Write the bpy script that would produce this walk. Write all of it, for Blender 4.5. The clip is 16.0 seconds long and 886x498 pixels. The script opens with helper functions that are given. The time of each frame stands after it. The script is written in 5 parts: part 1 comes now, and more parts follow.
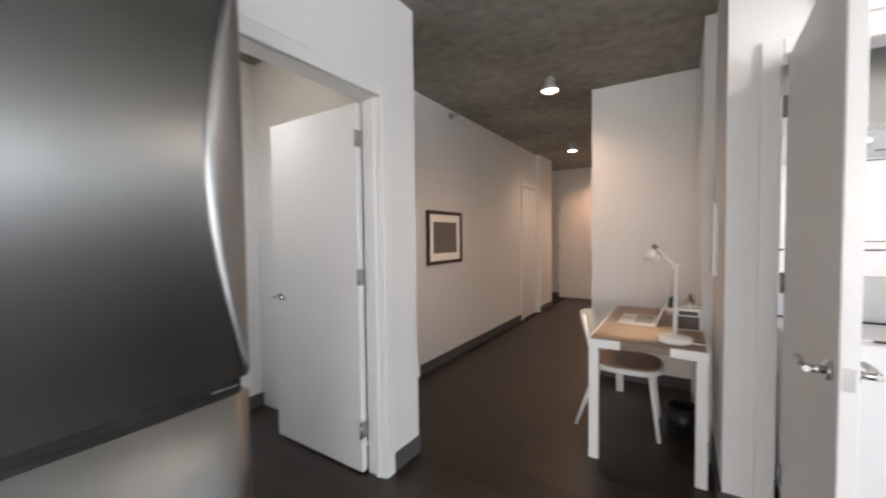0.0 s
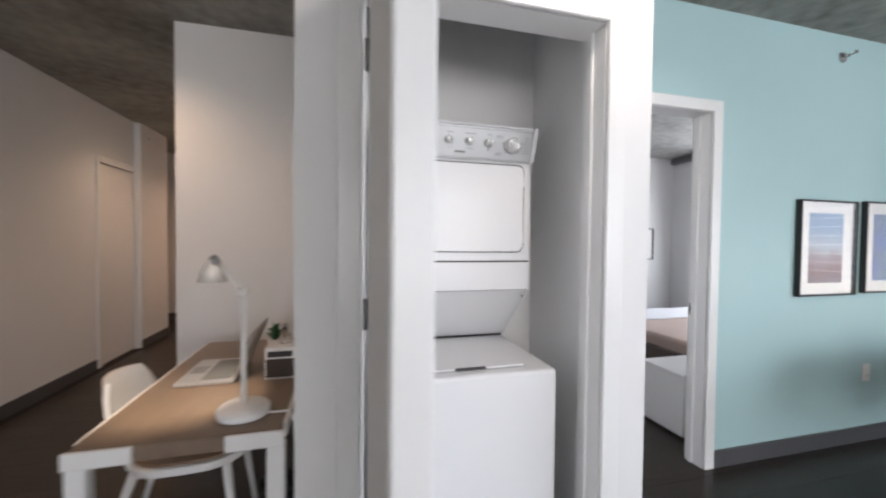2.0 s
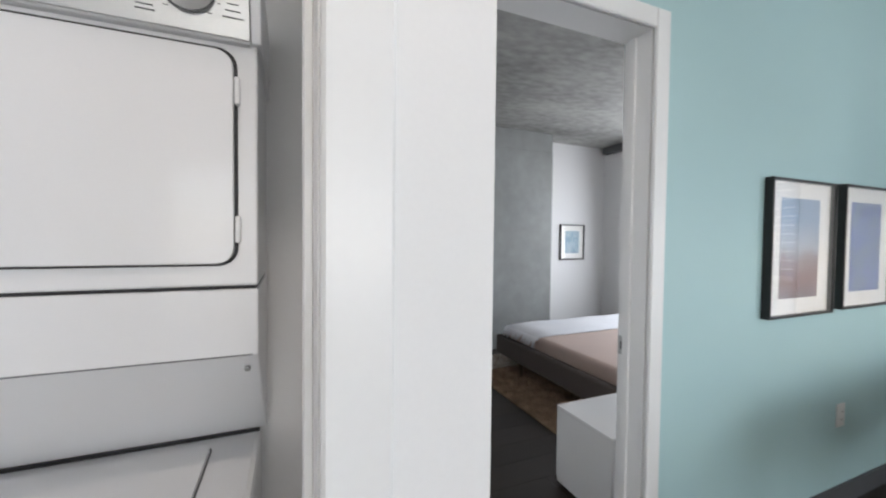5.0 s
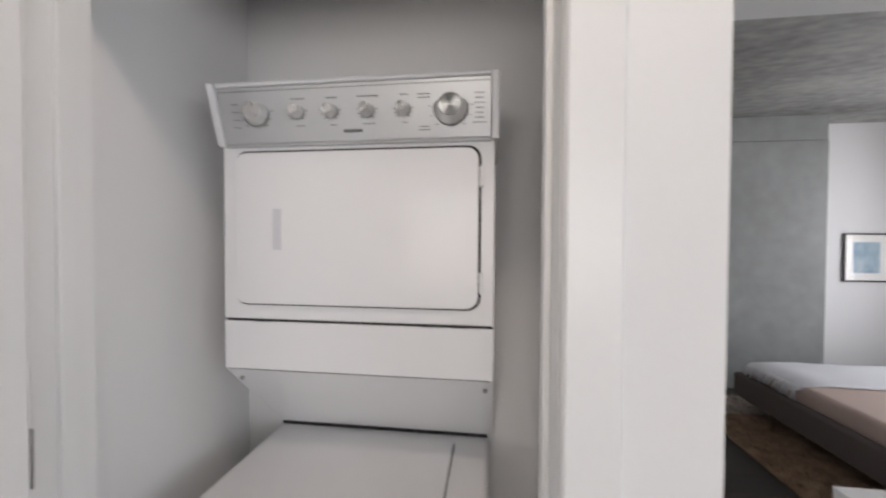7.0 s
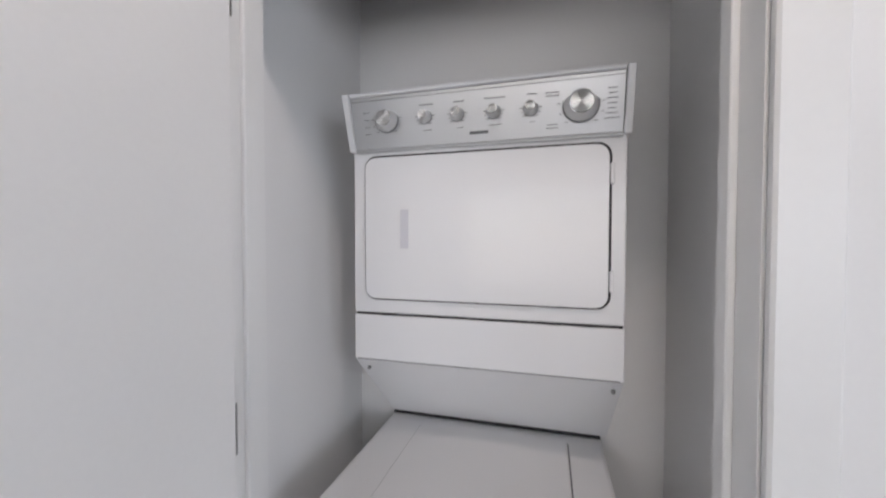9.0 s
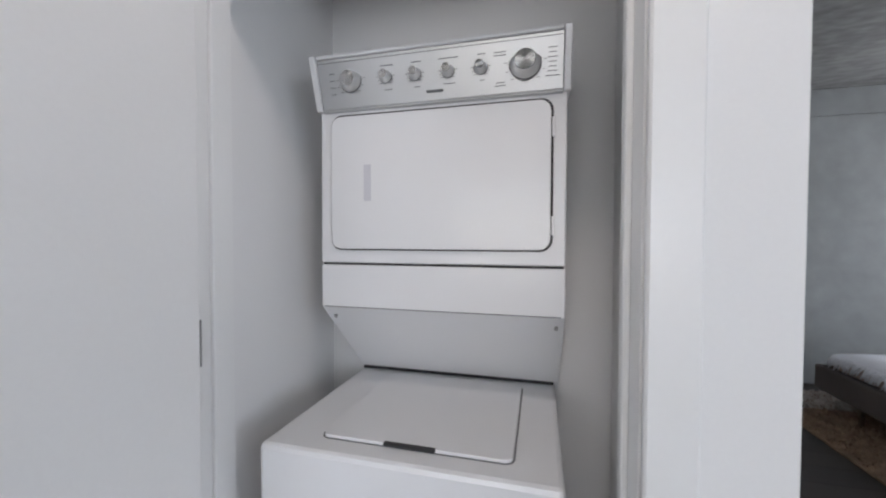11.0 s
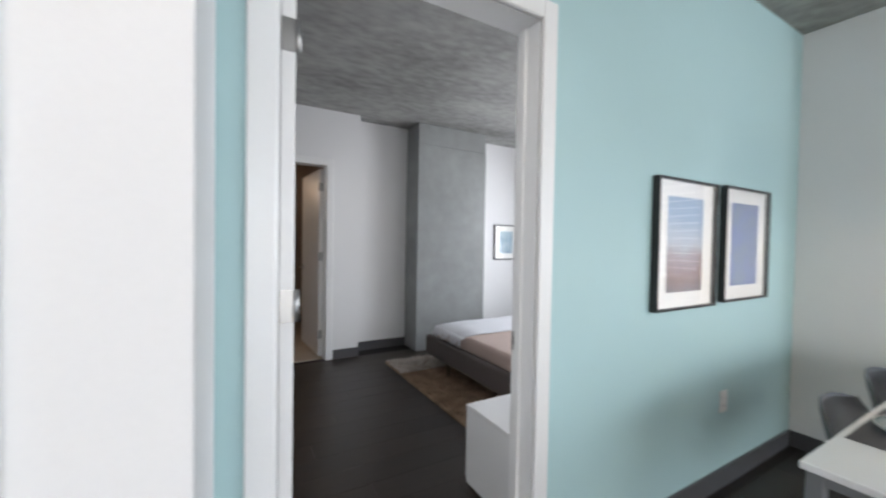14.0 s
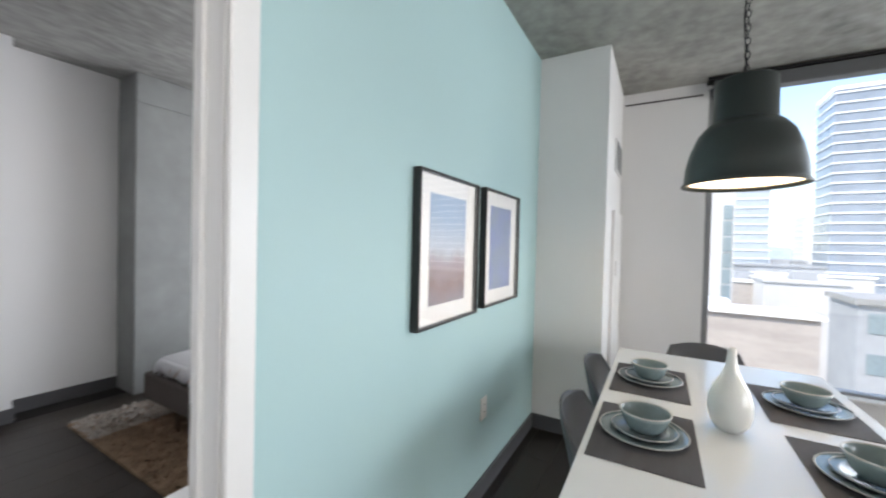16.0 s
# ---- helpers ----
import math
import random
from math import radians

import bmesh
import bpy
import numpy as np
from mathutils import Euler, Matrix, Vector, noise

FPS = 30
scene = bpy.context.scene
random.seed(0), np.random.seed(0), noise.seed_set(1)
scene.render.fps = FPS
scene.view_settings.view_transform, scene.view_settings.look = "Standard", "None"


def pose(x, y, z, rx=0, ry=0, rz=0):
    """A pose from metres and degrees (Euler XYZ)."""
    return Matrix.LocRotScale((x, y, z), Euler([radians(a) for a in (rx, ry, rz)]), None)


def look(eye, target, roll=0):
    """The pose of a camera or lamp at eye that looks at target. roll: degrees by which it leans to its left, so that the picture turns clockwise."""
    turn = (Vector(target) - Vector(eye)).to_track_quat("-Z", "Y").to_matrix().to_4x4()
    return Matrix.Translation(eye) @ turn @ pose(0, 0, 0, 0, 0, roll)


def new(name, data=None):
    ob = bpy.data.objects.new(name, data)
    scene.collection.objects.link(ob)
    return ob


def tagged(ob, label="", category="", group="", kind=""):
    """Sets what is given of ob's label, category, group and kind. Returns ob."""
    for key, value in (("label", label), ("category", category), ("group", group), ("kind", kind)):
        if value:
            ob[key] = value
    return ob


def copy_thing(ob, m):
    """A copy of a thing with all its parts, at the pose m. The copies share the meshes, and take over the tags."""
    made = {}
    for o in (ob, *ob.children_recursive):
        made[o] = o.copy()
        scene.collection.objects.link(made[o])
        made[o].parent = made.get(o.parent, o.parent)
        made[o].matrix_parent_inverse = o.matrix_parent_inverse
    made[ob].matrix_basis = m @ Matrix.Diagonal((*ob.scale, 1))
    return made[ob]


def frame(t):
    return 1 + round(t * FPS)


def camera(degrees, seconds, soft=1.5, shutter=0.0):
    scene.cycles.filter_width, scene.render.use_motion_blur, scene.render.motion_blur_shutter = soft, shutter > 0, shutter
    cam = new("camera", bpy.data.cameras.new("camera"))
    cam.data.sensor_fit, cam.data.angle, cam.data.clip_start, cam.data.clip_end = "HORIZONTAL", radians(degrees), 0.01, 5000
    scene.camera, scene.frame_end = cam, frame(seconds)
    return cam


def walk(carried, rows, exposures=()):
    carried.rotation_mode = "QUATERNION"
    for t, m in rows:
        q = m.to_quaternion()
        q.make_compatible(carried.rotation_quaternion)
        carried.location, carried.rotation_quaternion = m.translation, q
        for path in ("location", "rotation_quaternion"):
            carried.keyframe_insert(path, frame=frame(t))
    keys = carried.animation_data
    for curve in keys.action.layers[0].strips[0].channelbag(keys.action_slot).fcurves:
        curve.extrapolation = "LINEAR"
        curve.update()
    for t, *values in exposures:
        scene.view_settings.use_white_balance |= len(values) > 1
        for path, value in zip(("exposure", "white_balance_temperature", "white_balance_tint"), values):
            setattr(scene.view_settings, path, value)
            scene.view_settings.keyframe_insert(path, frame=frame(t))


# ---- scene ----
cam = camera(99.4, 16.0, soft=2.1, shutter=0.4)
PATH = [
    (0, (-0.286, 0.967, 1.322), (-1.36, 2.653, 1.25), -0.7),
    (0.5, (-0.278, 1.202, 1.341), (-0.99, 3.07, 1.263), -0.4),
    (1, (-0.266, 1.489, 1.366), (-0.513, 3.472, 1.288), 0.2),
    (1.5, (-0.178, 1.751, 1.346), (0.01, 3.741, 1.271), 0.1),
    (2, (0.019, 1.996, 1.321), (0.523, 3.931, 1.271), 0.6),
    (2.5, (0.208, 2.262, 1.288), (0.985, 4.104, 1.254), 0.7),
    (3, (0.422, 2.466, 1.283), (1.397, 4.212, 1.248), 0.6),
    (3.2, (0.509, 2.522, 1.287), (1.517, 4.249, 1.252), 0.6),
    (4.2, (0.765, 2.66, 1.311), (1.683, 4.436, 1.264), 0.2),
    (5.3, (0.89, 2.754, 1.322), (1.517, 4.653, 1.269), 0.4),
    (5.5, (0.914, 2.748, 1.318), (1.422, 4.682, 1.272), 0.1),
    (6, (0.95, 2.717, 1.305), (1.223, 4.698, 1.268), 0.1),
    (6.5, (0.892, 2.664, 1.338), (0.919, 4.664, 1.299), 0.3),
    (7, (0.799, 2.639, 1.428), (0.542, 4.622, 1.387), 0.3),
    (7.5, (0.686, 2.613, 1.522), (0.24, 4.561, 1.464), 0.2),
    (8, (0.638, 2.6, 1.593), (0.122, 4.531, 1.531), 0.1),
    (8.5, (0.63, 2.605, 1.552), (0.109, 4.535, 1.492), -0.1),
    (9, (0.638, 2.588, 1.428), (0.099, 4.513, 1.377), 0.0),
    (9.2, (0.642, 2.579, 1.384), (0.1, 4.504, 1.333), 0.0),
    (11.5, (0.798, 2.535, 1.297), (0.344, 4.482, 1.249), 0.1),
    (12, (0.869, 2.565, 1.303), (0.499, 4.53, 1.252), -0.1),
    (12.5, (0.956, 2.614, 1.306), (0.746, 4.602, 1.246), 0.1),
    (13, (1.033, 2.64, 1.315), (1.05, 4.639, 1.26), 0.0),
    (13.5, (1.066, 2.695, 1.3), (1.561, 4.632, 1.249), 0.8),
    (14, (1.102, 2.718, 1.29), (2.093, 4.455, 1.247), 1.0),
    (14.5, (1.22, 2.773, 1.292), (2.504, 4.306, 1.246), 1.0),
    (15, (1.377, 2.822, 1.3), (2.793, 4.234, 1.26), 1.0),
    (15.5, (1.479, 2.856, 1.31), (3.01, 4.142, 1.273), 1.1),
    (16, (1.596, 2.923, 1.322), (3.327, 3.923, 1.286), 1.4),
]
walk(cam, [(t, look(eye, target, roll)) for t, eye, target, roll in PATH], [
    (0.0, 1.78, 6600, 12), (1.5, 1.6, 6380, 13), (2.5, 1.42, 6320, 11), (3.2, 1.42, 6280, 10), (5.5, 1.2, 6500, 10), (6.5, 1.06, 6720, 14), (7.5, 1.08, 6700, 14), (8.5, 1.06, 6480, 14),
    (9.0, 1.06, 6380, 14), (11.5, 1.02, 6200, 12), (12.0, 1.15, 6400, 15), (12.5, 1.28, 6350, 14), (13.5, 1.38, 6350, 12), (14.5, 1.7, 6450, 10), (15.0, 1.76, 6480, 10), (16.0, 1.64, 6500, 11)])

# ---- world, sun, large lights ----
world = bpy.data.worlds.new("world")
scene.world = world
world.use_nodes = True
wn = world.node_tree
sky = wn.nodes.new("ShaderNodeTexSky")
sky.sky_type = "NISHITA"
sky.sun_disc = False
sky.sun_elevation = radians(47)
sky.sun_rotation = radians(223)
sky.air_density, sky.dust_density, sky.ozone_density = 1.0, 0.8, 1.0
wn.links.new(sky.outputs[0], wn.nodes["Background"].inputs[0])
wn.nodes["Background"].inputs[1].default_value = 0.15


def lamp(name, kind, m, energy, color, **kw):
    d = bpy.data.lights.new(name, kind)
    d.energy, d.color = energy, color
    for k, v in kw.items():
        if k == "size":
            d.shape = "RECTANGLE"
            d.size, d.size_y = v
        elif k == "spot":
            d.spot_size, d.spot_blend = radians(v[0]), v[1]
        elif k == "soft":
            d.shadow_soft_size = v
        elif k == "angle":
            d.angle = radians(v)
    ob = new(name, d)
    ob.matrix_world = m
    return ob


SUN = lamp("sun", "SUN", look((0, 0, 0), (0.45, -0.48, -0.75)), 2.2, (1.0, 0.95, 0.88), angle=0.5)
# daylight of the glazed living-room side and of the bedroom window
lamp("window_daylight", "AREA", look((5.2, -0.95, 1.4), (-1.0, -0.2, 1.2)), 45, (0.91, 0.955, 1.0), size=(4.6, 2.1))
# south fill lamp in an added, unseen window; brightens walls from the front
lamp("added_fill_south", "AREA", look((1.2, -3.40, 1.45), (0.6, 3.0, 1.2)), 50, (1.0, 0.955, 0.915), size=(4.4, 2.0))
lamp("window_daylight_bedroom", "AREA", look((5.08, 5.25, 1.45), (0.0, 5.0, 1.1)), 22, (0.95, 0.965, 1.0), size=(1.9, 1.9))


# ---- materials ----
def shader(name, base, rough=0.5, metal=0.0, var=0.06, scale=3.0, fine=60.0, bump=0.05, emit=None, coat=0.0, stretch=None, ior=1.5):
    m = bpy.data.materials.new(name)
    m.use_nodes = True
    nt = m.node_tree
    b = nt.nodes["Principled BSDF"]
    b.inputs["Roughness"].default_value = rough
    b.inputs["Metallic"].default_value = metal
    b.inputs["IOR"].default_value = ior
    b.inputs["Coat Weight"].default_value = coat
    b.inputs["Base Color"].default_value = (*base, 1)
    if emit:
        b.inputs["Emission Color"].default_value = (*emit[:3], 1)
        b.inputs["Emission Strength"].default_value = emit[3]
    if var or bump:
        geo = nt.nodes.new("ShaderNodeTexCoord")
        mp = nt.nodes.new("ShaderNodeMapping")
        if stretch:
            mp.inputs["Scale"].default_value = stretch
        nt.links.new(geo.outputs["Object"], mp.inputs[0])
        big = nt.nodes.new("ShaderNodeTexNoise")
        big.inputs["Scale"].default_value, big.inputs["Detail"].default_value = scale, 5
        small = nt.nodes.new("ShaderNodeTexNoise")
        small.inputs["Scale"].default_value, small.inputs["Detail"].default_value = fine, 4
        for n in (big, small):
            nt.links.new(mp.outputs[0], n.inputs["Vector"])
        add = nt.nodes.new("ShaderNodeMath")
        add.operation = "MULTIPLY_ADD"
        add.inputs[1].default_value = 0.6
        nt.links.new(big.outputs["Fac"], add.inputs[0])
        half = nt.nodes.new("ShaderNodeMath")
        half.operation = "MULTIPLY"
        half.inputs[1].default_value = 0.4
        nt.links.new(small.outputs["Fac"], half.inputs[0])
        nt.links.new(half.outputs[0], add.inputs[2])
        ramp = nt.nodes.new("ShaderNodeValToRGB")
        ramp.color_ramp.elements[0].position, ramp.color_ramp.elements[1].position = 0.3, 0.7
        ramp.color_ramp.elements[0].color = (*[max(0, c * (1 - var)) for c in base], 1)
        ramp.color_ramp.elements[1].color = (*[min(1, c * (1 + var)) for c in base], 1)
        nt.links.new(add.outputs[0], ramp.inputs[0])
        nt.links.new(ramp.outputs[0], b.inputs["Base Color"])
        rr = nt.nodes.new("ShaderNodeMapRange")
        rr.inputs["To Min"].default_value, rr.inputs["To Max"].default_value = max(0, rough - 0.08), min(1, rough + 0.08)
        nt.links.new(big.outputs["Fac"], rr.inputs[0])
        nt.links.new(rr.outputs[0], b.inputs["Roughness"])
        if bump:
            bp = nt.nodes.new("ShaderNodeBump")
            bp.inputs["Strength"].default_value, bp.inputs["Distance"].default_value = bump, 0.004
            nt.links.new(add.outputs[0], bp.inputs["Height"])
            nt.links.new(bp.outputs[0], b.inputs["Normal"])
    return m


def node_of(m, kind):
    return [n for n in m.node_tree.nodes if n.bl_idname == kind]


def brushed(m, amount, axis, turn=0.0):
    """Brush marks that run round an axis stretch what the metal mirrors."""
    nt = m.node_tree
    tan = nt.nodes.new("ShaderNodeTangent")
    tan.direction_type, tan.axis = "RADIAL", axis
    b = nt.nodes["Principled BSDF"]
    b.inputs["Anisotropic"].default_value = amount
    b.inputs["Anisotropic Rotation"].default_value = turn
    nt.links.new(tan.outputs[0], b.inputs["Tangent"])


WHITE = shader("white_wall_paint", (0.778, 0.776, 0.775), 0.62, var=0.02, scale=1.2, fine=160, bump=0.06)
TRIM = shader("white_trim_enamel", (0.80, 0.80, 0.795), 0.32, var=0.015, scale=2, fine=90, bump=0.03)
DOORW = shader("white_door_enamel", (0.79, 0.785, 0.78), 0.36, var=0.02, scale=1.5, fine=120, bump=0.03)
TEAL = shader("teal_wall_paint", (0.43, 0.61, 0.625), 0.55, var=0.025, scale=1.2, fine=160, bump=0.06)
BATHWALL = shader("taupe_bath_paint", (0.28, 0.225, 0.185), 0.6, var=0.03, scale=1.5, fine=140, bump=0.05)
BASEB = shader("grey_vinyl_baseboard", (0.085, 0.085, 0.09), 0.45, var=0.08, scale=4, fine=80, bump=0.04)
CONC = shader("raw_concrete_ceiling", (0.295, 0.292, 0.268), 0.8, var=0.5, scale=1.0, fine=11, bump=0.5)
CONCBED = shader("board_formed_concrete", (0.31, 0.312, 0.30), 0.8, var=0.46, scale=1.2, fine=12, bump=0.6, stretch=(0.75, 1.35, 1.0))
COLUMN = shader("smooth_concrete_column", (0.27, 0.28, 0.275), 0.7, var=0.2, scale=1.7, fine=6.5, bump=0.12)
PLANK = shader("dark_oak_vinyl_plank", (0.023, 0.016, 0.012), 0.36, var=0.35, scale=3, fine=34, bump=0.12, stretch=(1.0, 9.0, 9.0))
SUB = shader("dark_floor_joint", (0.015, 0.013, 0.012), 0.7, var=0.1)
TILE = shader("beige_bath_tile", (0.52, 0.44, 0.36), 0.4, var=0.08, scale=3, fine=40, bump=0.05)
GROUT = shader("bath_tile_grout", (0.30, 0.26, 0.22), 0.8, var=0.1)
STEEL = shader("brushed_stainless", (0.44, 0.445, 0.44), 0.42, 1.0, var=0.04, scale=3, fine=200, bump=0.0, stretch=(1, 1, 0.04))
brushed(STEEL, 0.3, "Z", 0.25)
CHROME = shader("satin_nickel", (0.62, 0.61, 0.59), 0.24, 1.0, var=0.04, scale=10, fine=200, bump=0.0)
HINGE = shader("brushed_nickel_hinge", (0.42, 0.42, 0.42), 0.38, 1.0, var=0.06, scale=20, fine=200, bump=0.0)
BLACK = shader("black_satin", (0.012, 0.012, 0.013), 0.4, var=0.2, scale=6, fine=80, bump=0.02)
FRAMEB = shader("black_wood_frame", (0.012, 0.011, 0.011), 0.35, var=0.2, scale=8, fine=120, bump=0.04)
BROWNF = shader("dark_brown_wood_frame", (0.03, 0.019, 0.013), 0.35, var=0.3, scale=8, fine=120, bump=0.05, stretch=(1, 6, 6))
MATW = shader("white_mat_board", (0.80, 0.79, 0.77), 0.8, var=0.01, scale=5, fine=200, bump=0.03)
APPL = shader("white_appliance_enamel", (0.79, 0.793, 0.805), 0.34, var=0.012, scale=3, fine=200, bump=0.01, coat=0.2)
APGREY = shader("silver_control_panel", (0.55, 0.56, 0.57), 0.35, 0.35, var=0.03, scale=4, fine=200, bump=0.02)
GRIP = shader("pale_grey_grip", (0.62, 0.62, 0.66), 0.4, var=0.03)
APDARK = shader("dark_appliance_gap", (0.02, 0.02, 0.022), 0.6, var=0.1)
KNOB = shader("bright_silver_knob", (0.78, 0.78, 0.78), 0.3, 0.65, var=0.03, scale=20, fine=200, bump=0.0)
SPUN = shader("spun_metal_knob_face", (0.80, 0.80, 0.80), 0.26, 1.0, var=0, bump=0)
brushed(SPUN, 0.9, "Y")
INK = shader("grey_printed_ink", (0.17, 0.175, 0.18), 0.6, var=0.05)
LACQ = shader("white_lacquer", (0.82, 0.82, 0.815), 0.2, var=0.012, scale=3, fine=150, bump=0.01, coat=0.3)
GREYTUBE = shader("grey_metal_tube", (0.32, 0.325, 0.33), 0.35, 0.8, var=0.05, scale=8, fine=120, bump=0.01)
SHELL = shader("charcoal_moulded_plastic", (0.085, 0.088, 0.095), 0.42, var=0.08, scale=5, fine=200, bump=0.03)
MATGREY = shader("woven_charcoal_mat", (0.085, 0.08, 0.085), 0.75, var=0.25, scale=6, fine=220, bump=0.3, stretch=(1, 6, 1))
GLAZE = shader("blue_grey_glazed_stoneware", (0.19, 0.25, 0.265), 0.14, var=0.12, scale=5, fine=60, bump=0.03, coat=0.4)
RIMG = shader("bare_stoneware_rim", (0.46, 0.46, 0.44), 0.4, var=0.08, scale=10, fine=90, bump=0.03)
VASE = shader("white_glazed_ceramic", (0.78, 0.79, 0.77), 0.16, var=0.02, scale=8, fine=60, bump=0.03, coat=0.4)
PEND = shader("dark_green_grey_lamp_enamel", (0.028, 0.036, 0.035), 0.42, var=0.12, scale=6, fine=160, bump=0.03)
PENDIN = shader("cream_lamp_inside", (0.85, 0.78, 0.68), 0.5, var=0.02)
DESKTOP = shader("brown_wood_desk_top", (0.20, 0.145, 0.105), 0.4, var=0.2, scale=5, fine=40, bump=0.06, stretch=(6, 1, 6))
SEATW = shader("tan_wood_seat", (0.23, 0.15, 0.10), 0.42, var=0.2, scale=5, fine=40, bump=0.06, stretch=(1, 6, 6))
BEDF = shader("taupe_bed_upholstery", (0.105, 0.088, 0.082), 0.85, var=0.12, scale=4, fine=240, bump=0.35)
SHEET = shader("blush_beige_bedding", (0.52, 0.41, 0.36), 0.85, var=0.06, scale=3, fine=120, bump=0.25)
THROW = shader("white_woven_throw", (0.74, 0.75, 0.78), 0.9, var=0.05, scale=4, fine=140, bump=0.5)
RUG = shader("brown_shag_rug", (0.30, 0.21, 0.14), 0.95, var=0.5, scale=9, fine=70, bump=0.9)
RUGL = shader("pale_shag_rug_end", (0.50, 0.46, 0.42), 0.95, var=0.25, scale=9, fine=70, bump=0.9)
PORC = shader("white_porcelain", (0.78, 0.76, 0.72), 0.14, var=0.01, scale=5, fine=60, bump=0.0, coat=0.4)
DARKCAB = shader("espresso_cabinet", (0.022, 0.016, 0.013), 0.4, var=0.25, scale=5, fine=60, bump=0.04, stretch=(6, 6, 1))
WOODCAB = shader("maple_cabinet", (0.30, 0.17, 0.09), 0.4, var=0.2, scale=4, fine=40, bump=0.05, stretch=(6, 6, 1))
TEALP = shader("teal_print", (0.06, 0.24, 0.20), 0.6, var=0.25, scale=7, fine=40, bump=0.02)
LAPTOP = shader("aluminium_laptop", (0.52, 0.52, 0.53), 0.35, 0.7, var=0.03, scale=8, fine=200, bump=0.01)
SCREEN = shader("dark_laptop_screen", (0.03, 0.025, 0.022), 0.15, var=0.2)
GREEN = shader("green_leaf", (0.05, 0.13, 0.06), 0.5, var=0.25, scale=10, fine=60, bump=0.05)
BIN = shader("black_plastic_bin", (0.01, 0.01, 0.012), 0.3, var=0.1)
WINF = shader("grey_aluminium_frame", (0.30, 0.31, 0.32), 0.4, 0.6, var=0.05, scale=6, fine=120, bump=0.01)
BLIND = shader("grey_roller_cassette", (0.12, 0.125, 0.13), 0.5, var=0.06)
PRINTDARK = shader("charcoal_print", (0.04, 0.04, 0.042), 0.5, var=0.3, scale=10, fine=40, bump=0.02)
SOFTGLOW = shader("pale_bulb_glow", (0.9, 0.85, 0.78), 0.5, var=0, bump=0, emit=(1.0, 0.86, 0.68, 0.2))
GLOW = shader("warm_lamp_glow", (0.9, 0.8, 0.65), 0.5, var=0, bump=0, emit=(1.0, 0.80, 0.55, 5.0))
SCONCE = shader("frosted_sconce_glow", (0.9, 0.85, 0.75), 0.5, var=0, bump=0, emit=(1.0, 0.86, 0.66, 2.6))


def glass_material(name, tint, rough):
    m = shader(name, tint, rough, var=0, bump=0, ior=1.45)
    m.node_tree.nodes["Principled BSDF"].inputs["Transmission Weight"].default_value = 1.0
    return m


GLASS = glass_material("window_glass", (1.0, 1.0, 1.0), 0.0)
FROST = glass_material("frosted_glass", (0.95, 0.95, 0.93), 0.25)
SHADEG = shader("thin_milky_glass", (0.80, 0.79, 0.77), 0.25, var=0.03, scale=8, bump=0)
SHADEG.node_tree.nodes["Principled BSDF"].inputs["Alpha"].default_value = 0.4
MIRROR = shader("mirror_silver", (0.9, 0.9, 0.9), 0.02, 1.0, var=0, bump=0)


def per_piece(m, amount):
    """Each piece a little lighter or darker."""
    nt = m.node_tree
    b = nt.nodes["Principled BSDF"]
    src = b.inputs["Base Color"].links[0].from_socket
    info = nt.nodes.new("ShaderNodeObjectInfo")
    rng = nt.nodes.new("ShaderNodeMapRange")
    rng.inputs["To Min"].default_value, rng.inputs["To Max"].default_value = 1 - amount, 1 + amount
    nt.links.new(info.outputs["Random"], rng.inputs[0])
    hsv = nt.nodes.new("ShaderNodeHueSaturation")
    nt.links.new(src, hsv.inputs["Color"])
    nt.links.new(rng.outputs[0], hsv.inputs["Value"])
    nt.links.new(hsv.outputs[0], b.inputs["Base Color"])


per_piece(PLANK, 0.18)
per_piece(TILE, 0.05)


def painted(name, cols, rough=0.4, scale=6.0):
    """An abstract print: broad fields of colour."""
    m = shader(name, cols[0], rough, var=0.1, bump=0)
    nt = m.node_tree
    ramp = node_of(m, "ShaderNodeValToRGB")[0].color_ramp
    ramp.elements[0].color, ramp.elements[1].color = (*cols[0], 1), (*cols[-1], 1)
    for k, c in enumerate(cols[1:-1]):
        e = ramp.elements.new(0.3 + 0.4 * (k + 1) / (len(cols) - 1))
        e.color = (*c, 1)
    for n in node_of(m, "ShaderNodeTexNoise"):
        n.inputs["Scale"].default_value = scale
    return m


PRINT_A = painted("blue_red_abstract_print", [(0.20, 0.29, 0.46), (0.33, 0.39, 0.48), (0.30, 0.27, 0.30), (0.22, 0.14, 0.14)], scale=4)
PRINT_A.node_tree.nodes["Mapping"].inputs["Scale"].default_value = (1.6, 1.0, 0.6)


def banded_print(m, stops):
    """Lays a print's colours from its foot to its head, frayed by its own noise."""
    nt = m.node_tree
    co = nt.nodes.new("ShaderNodeTexCoord")
    sep = nt.nodes.new("ShaderNodeSeparateXYZ")
    nt.links.new(co.outputs["Generated"], sep.inputs[0])
    mix = nt.nodes.new("ShaderNodeMath")
    mix.operation = "MULTIPLY_ADD"
    mix.inputs[1].default_value = 0.45
    nt.links.new(node_of(m, "ShaderNodeTexNoise")[0].outputs["Fac"], mix.inputs[0])
    nt.links.new(sep.outputs["Z"], mix.inputs[2])
    ramp = nt.nodes.new("ShaderNodeValToRGB")
    while len(ramp.color_ramp.elements) < len(stops):
        ramp.color_ramp.elements.new(0.5)
    for e, (at, c) in zip(ramp.color_ramp.elements, stops):
        e.position, e.color = at, (*c, 1)
    nt.links.new(mix.outputs[0], ramp.inputs[0])
    nt.links.new(ramp.outputs[0], nt.nodes["Principled BSDF"].inputs["Base Color"])


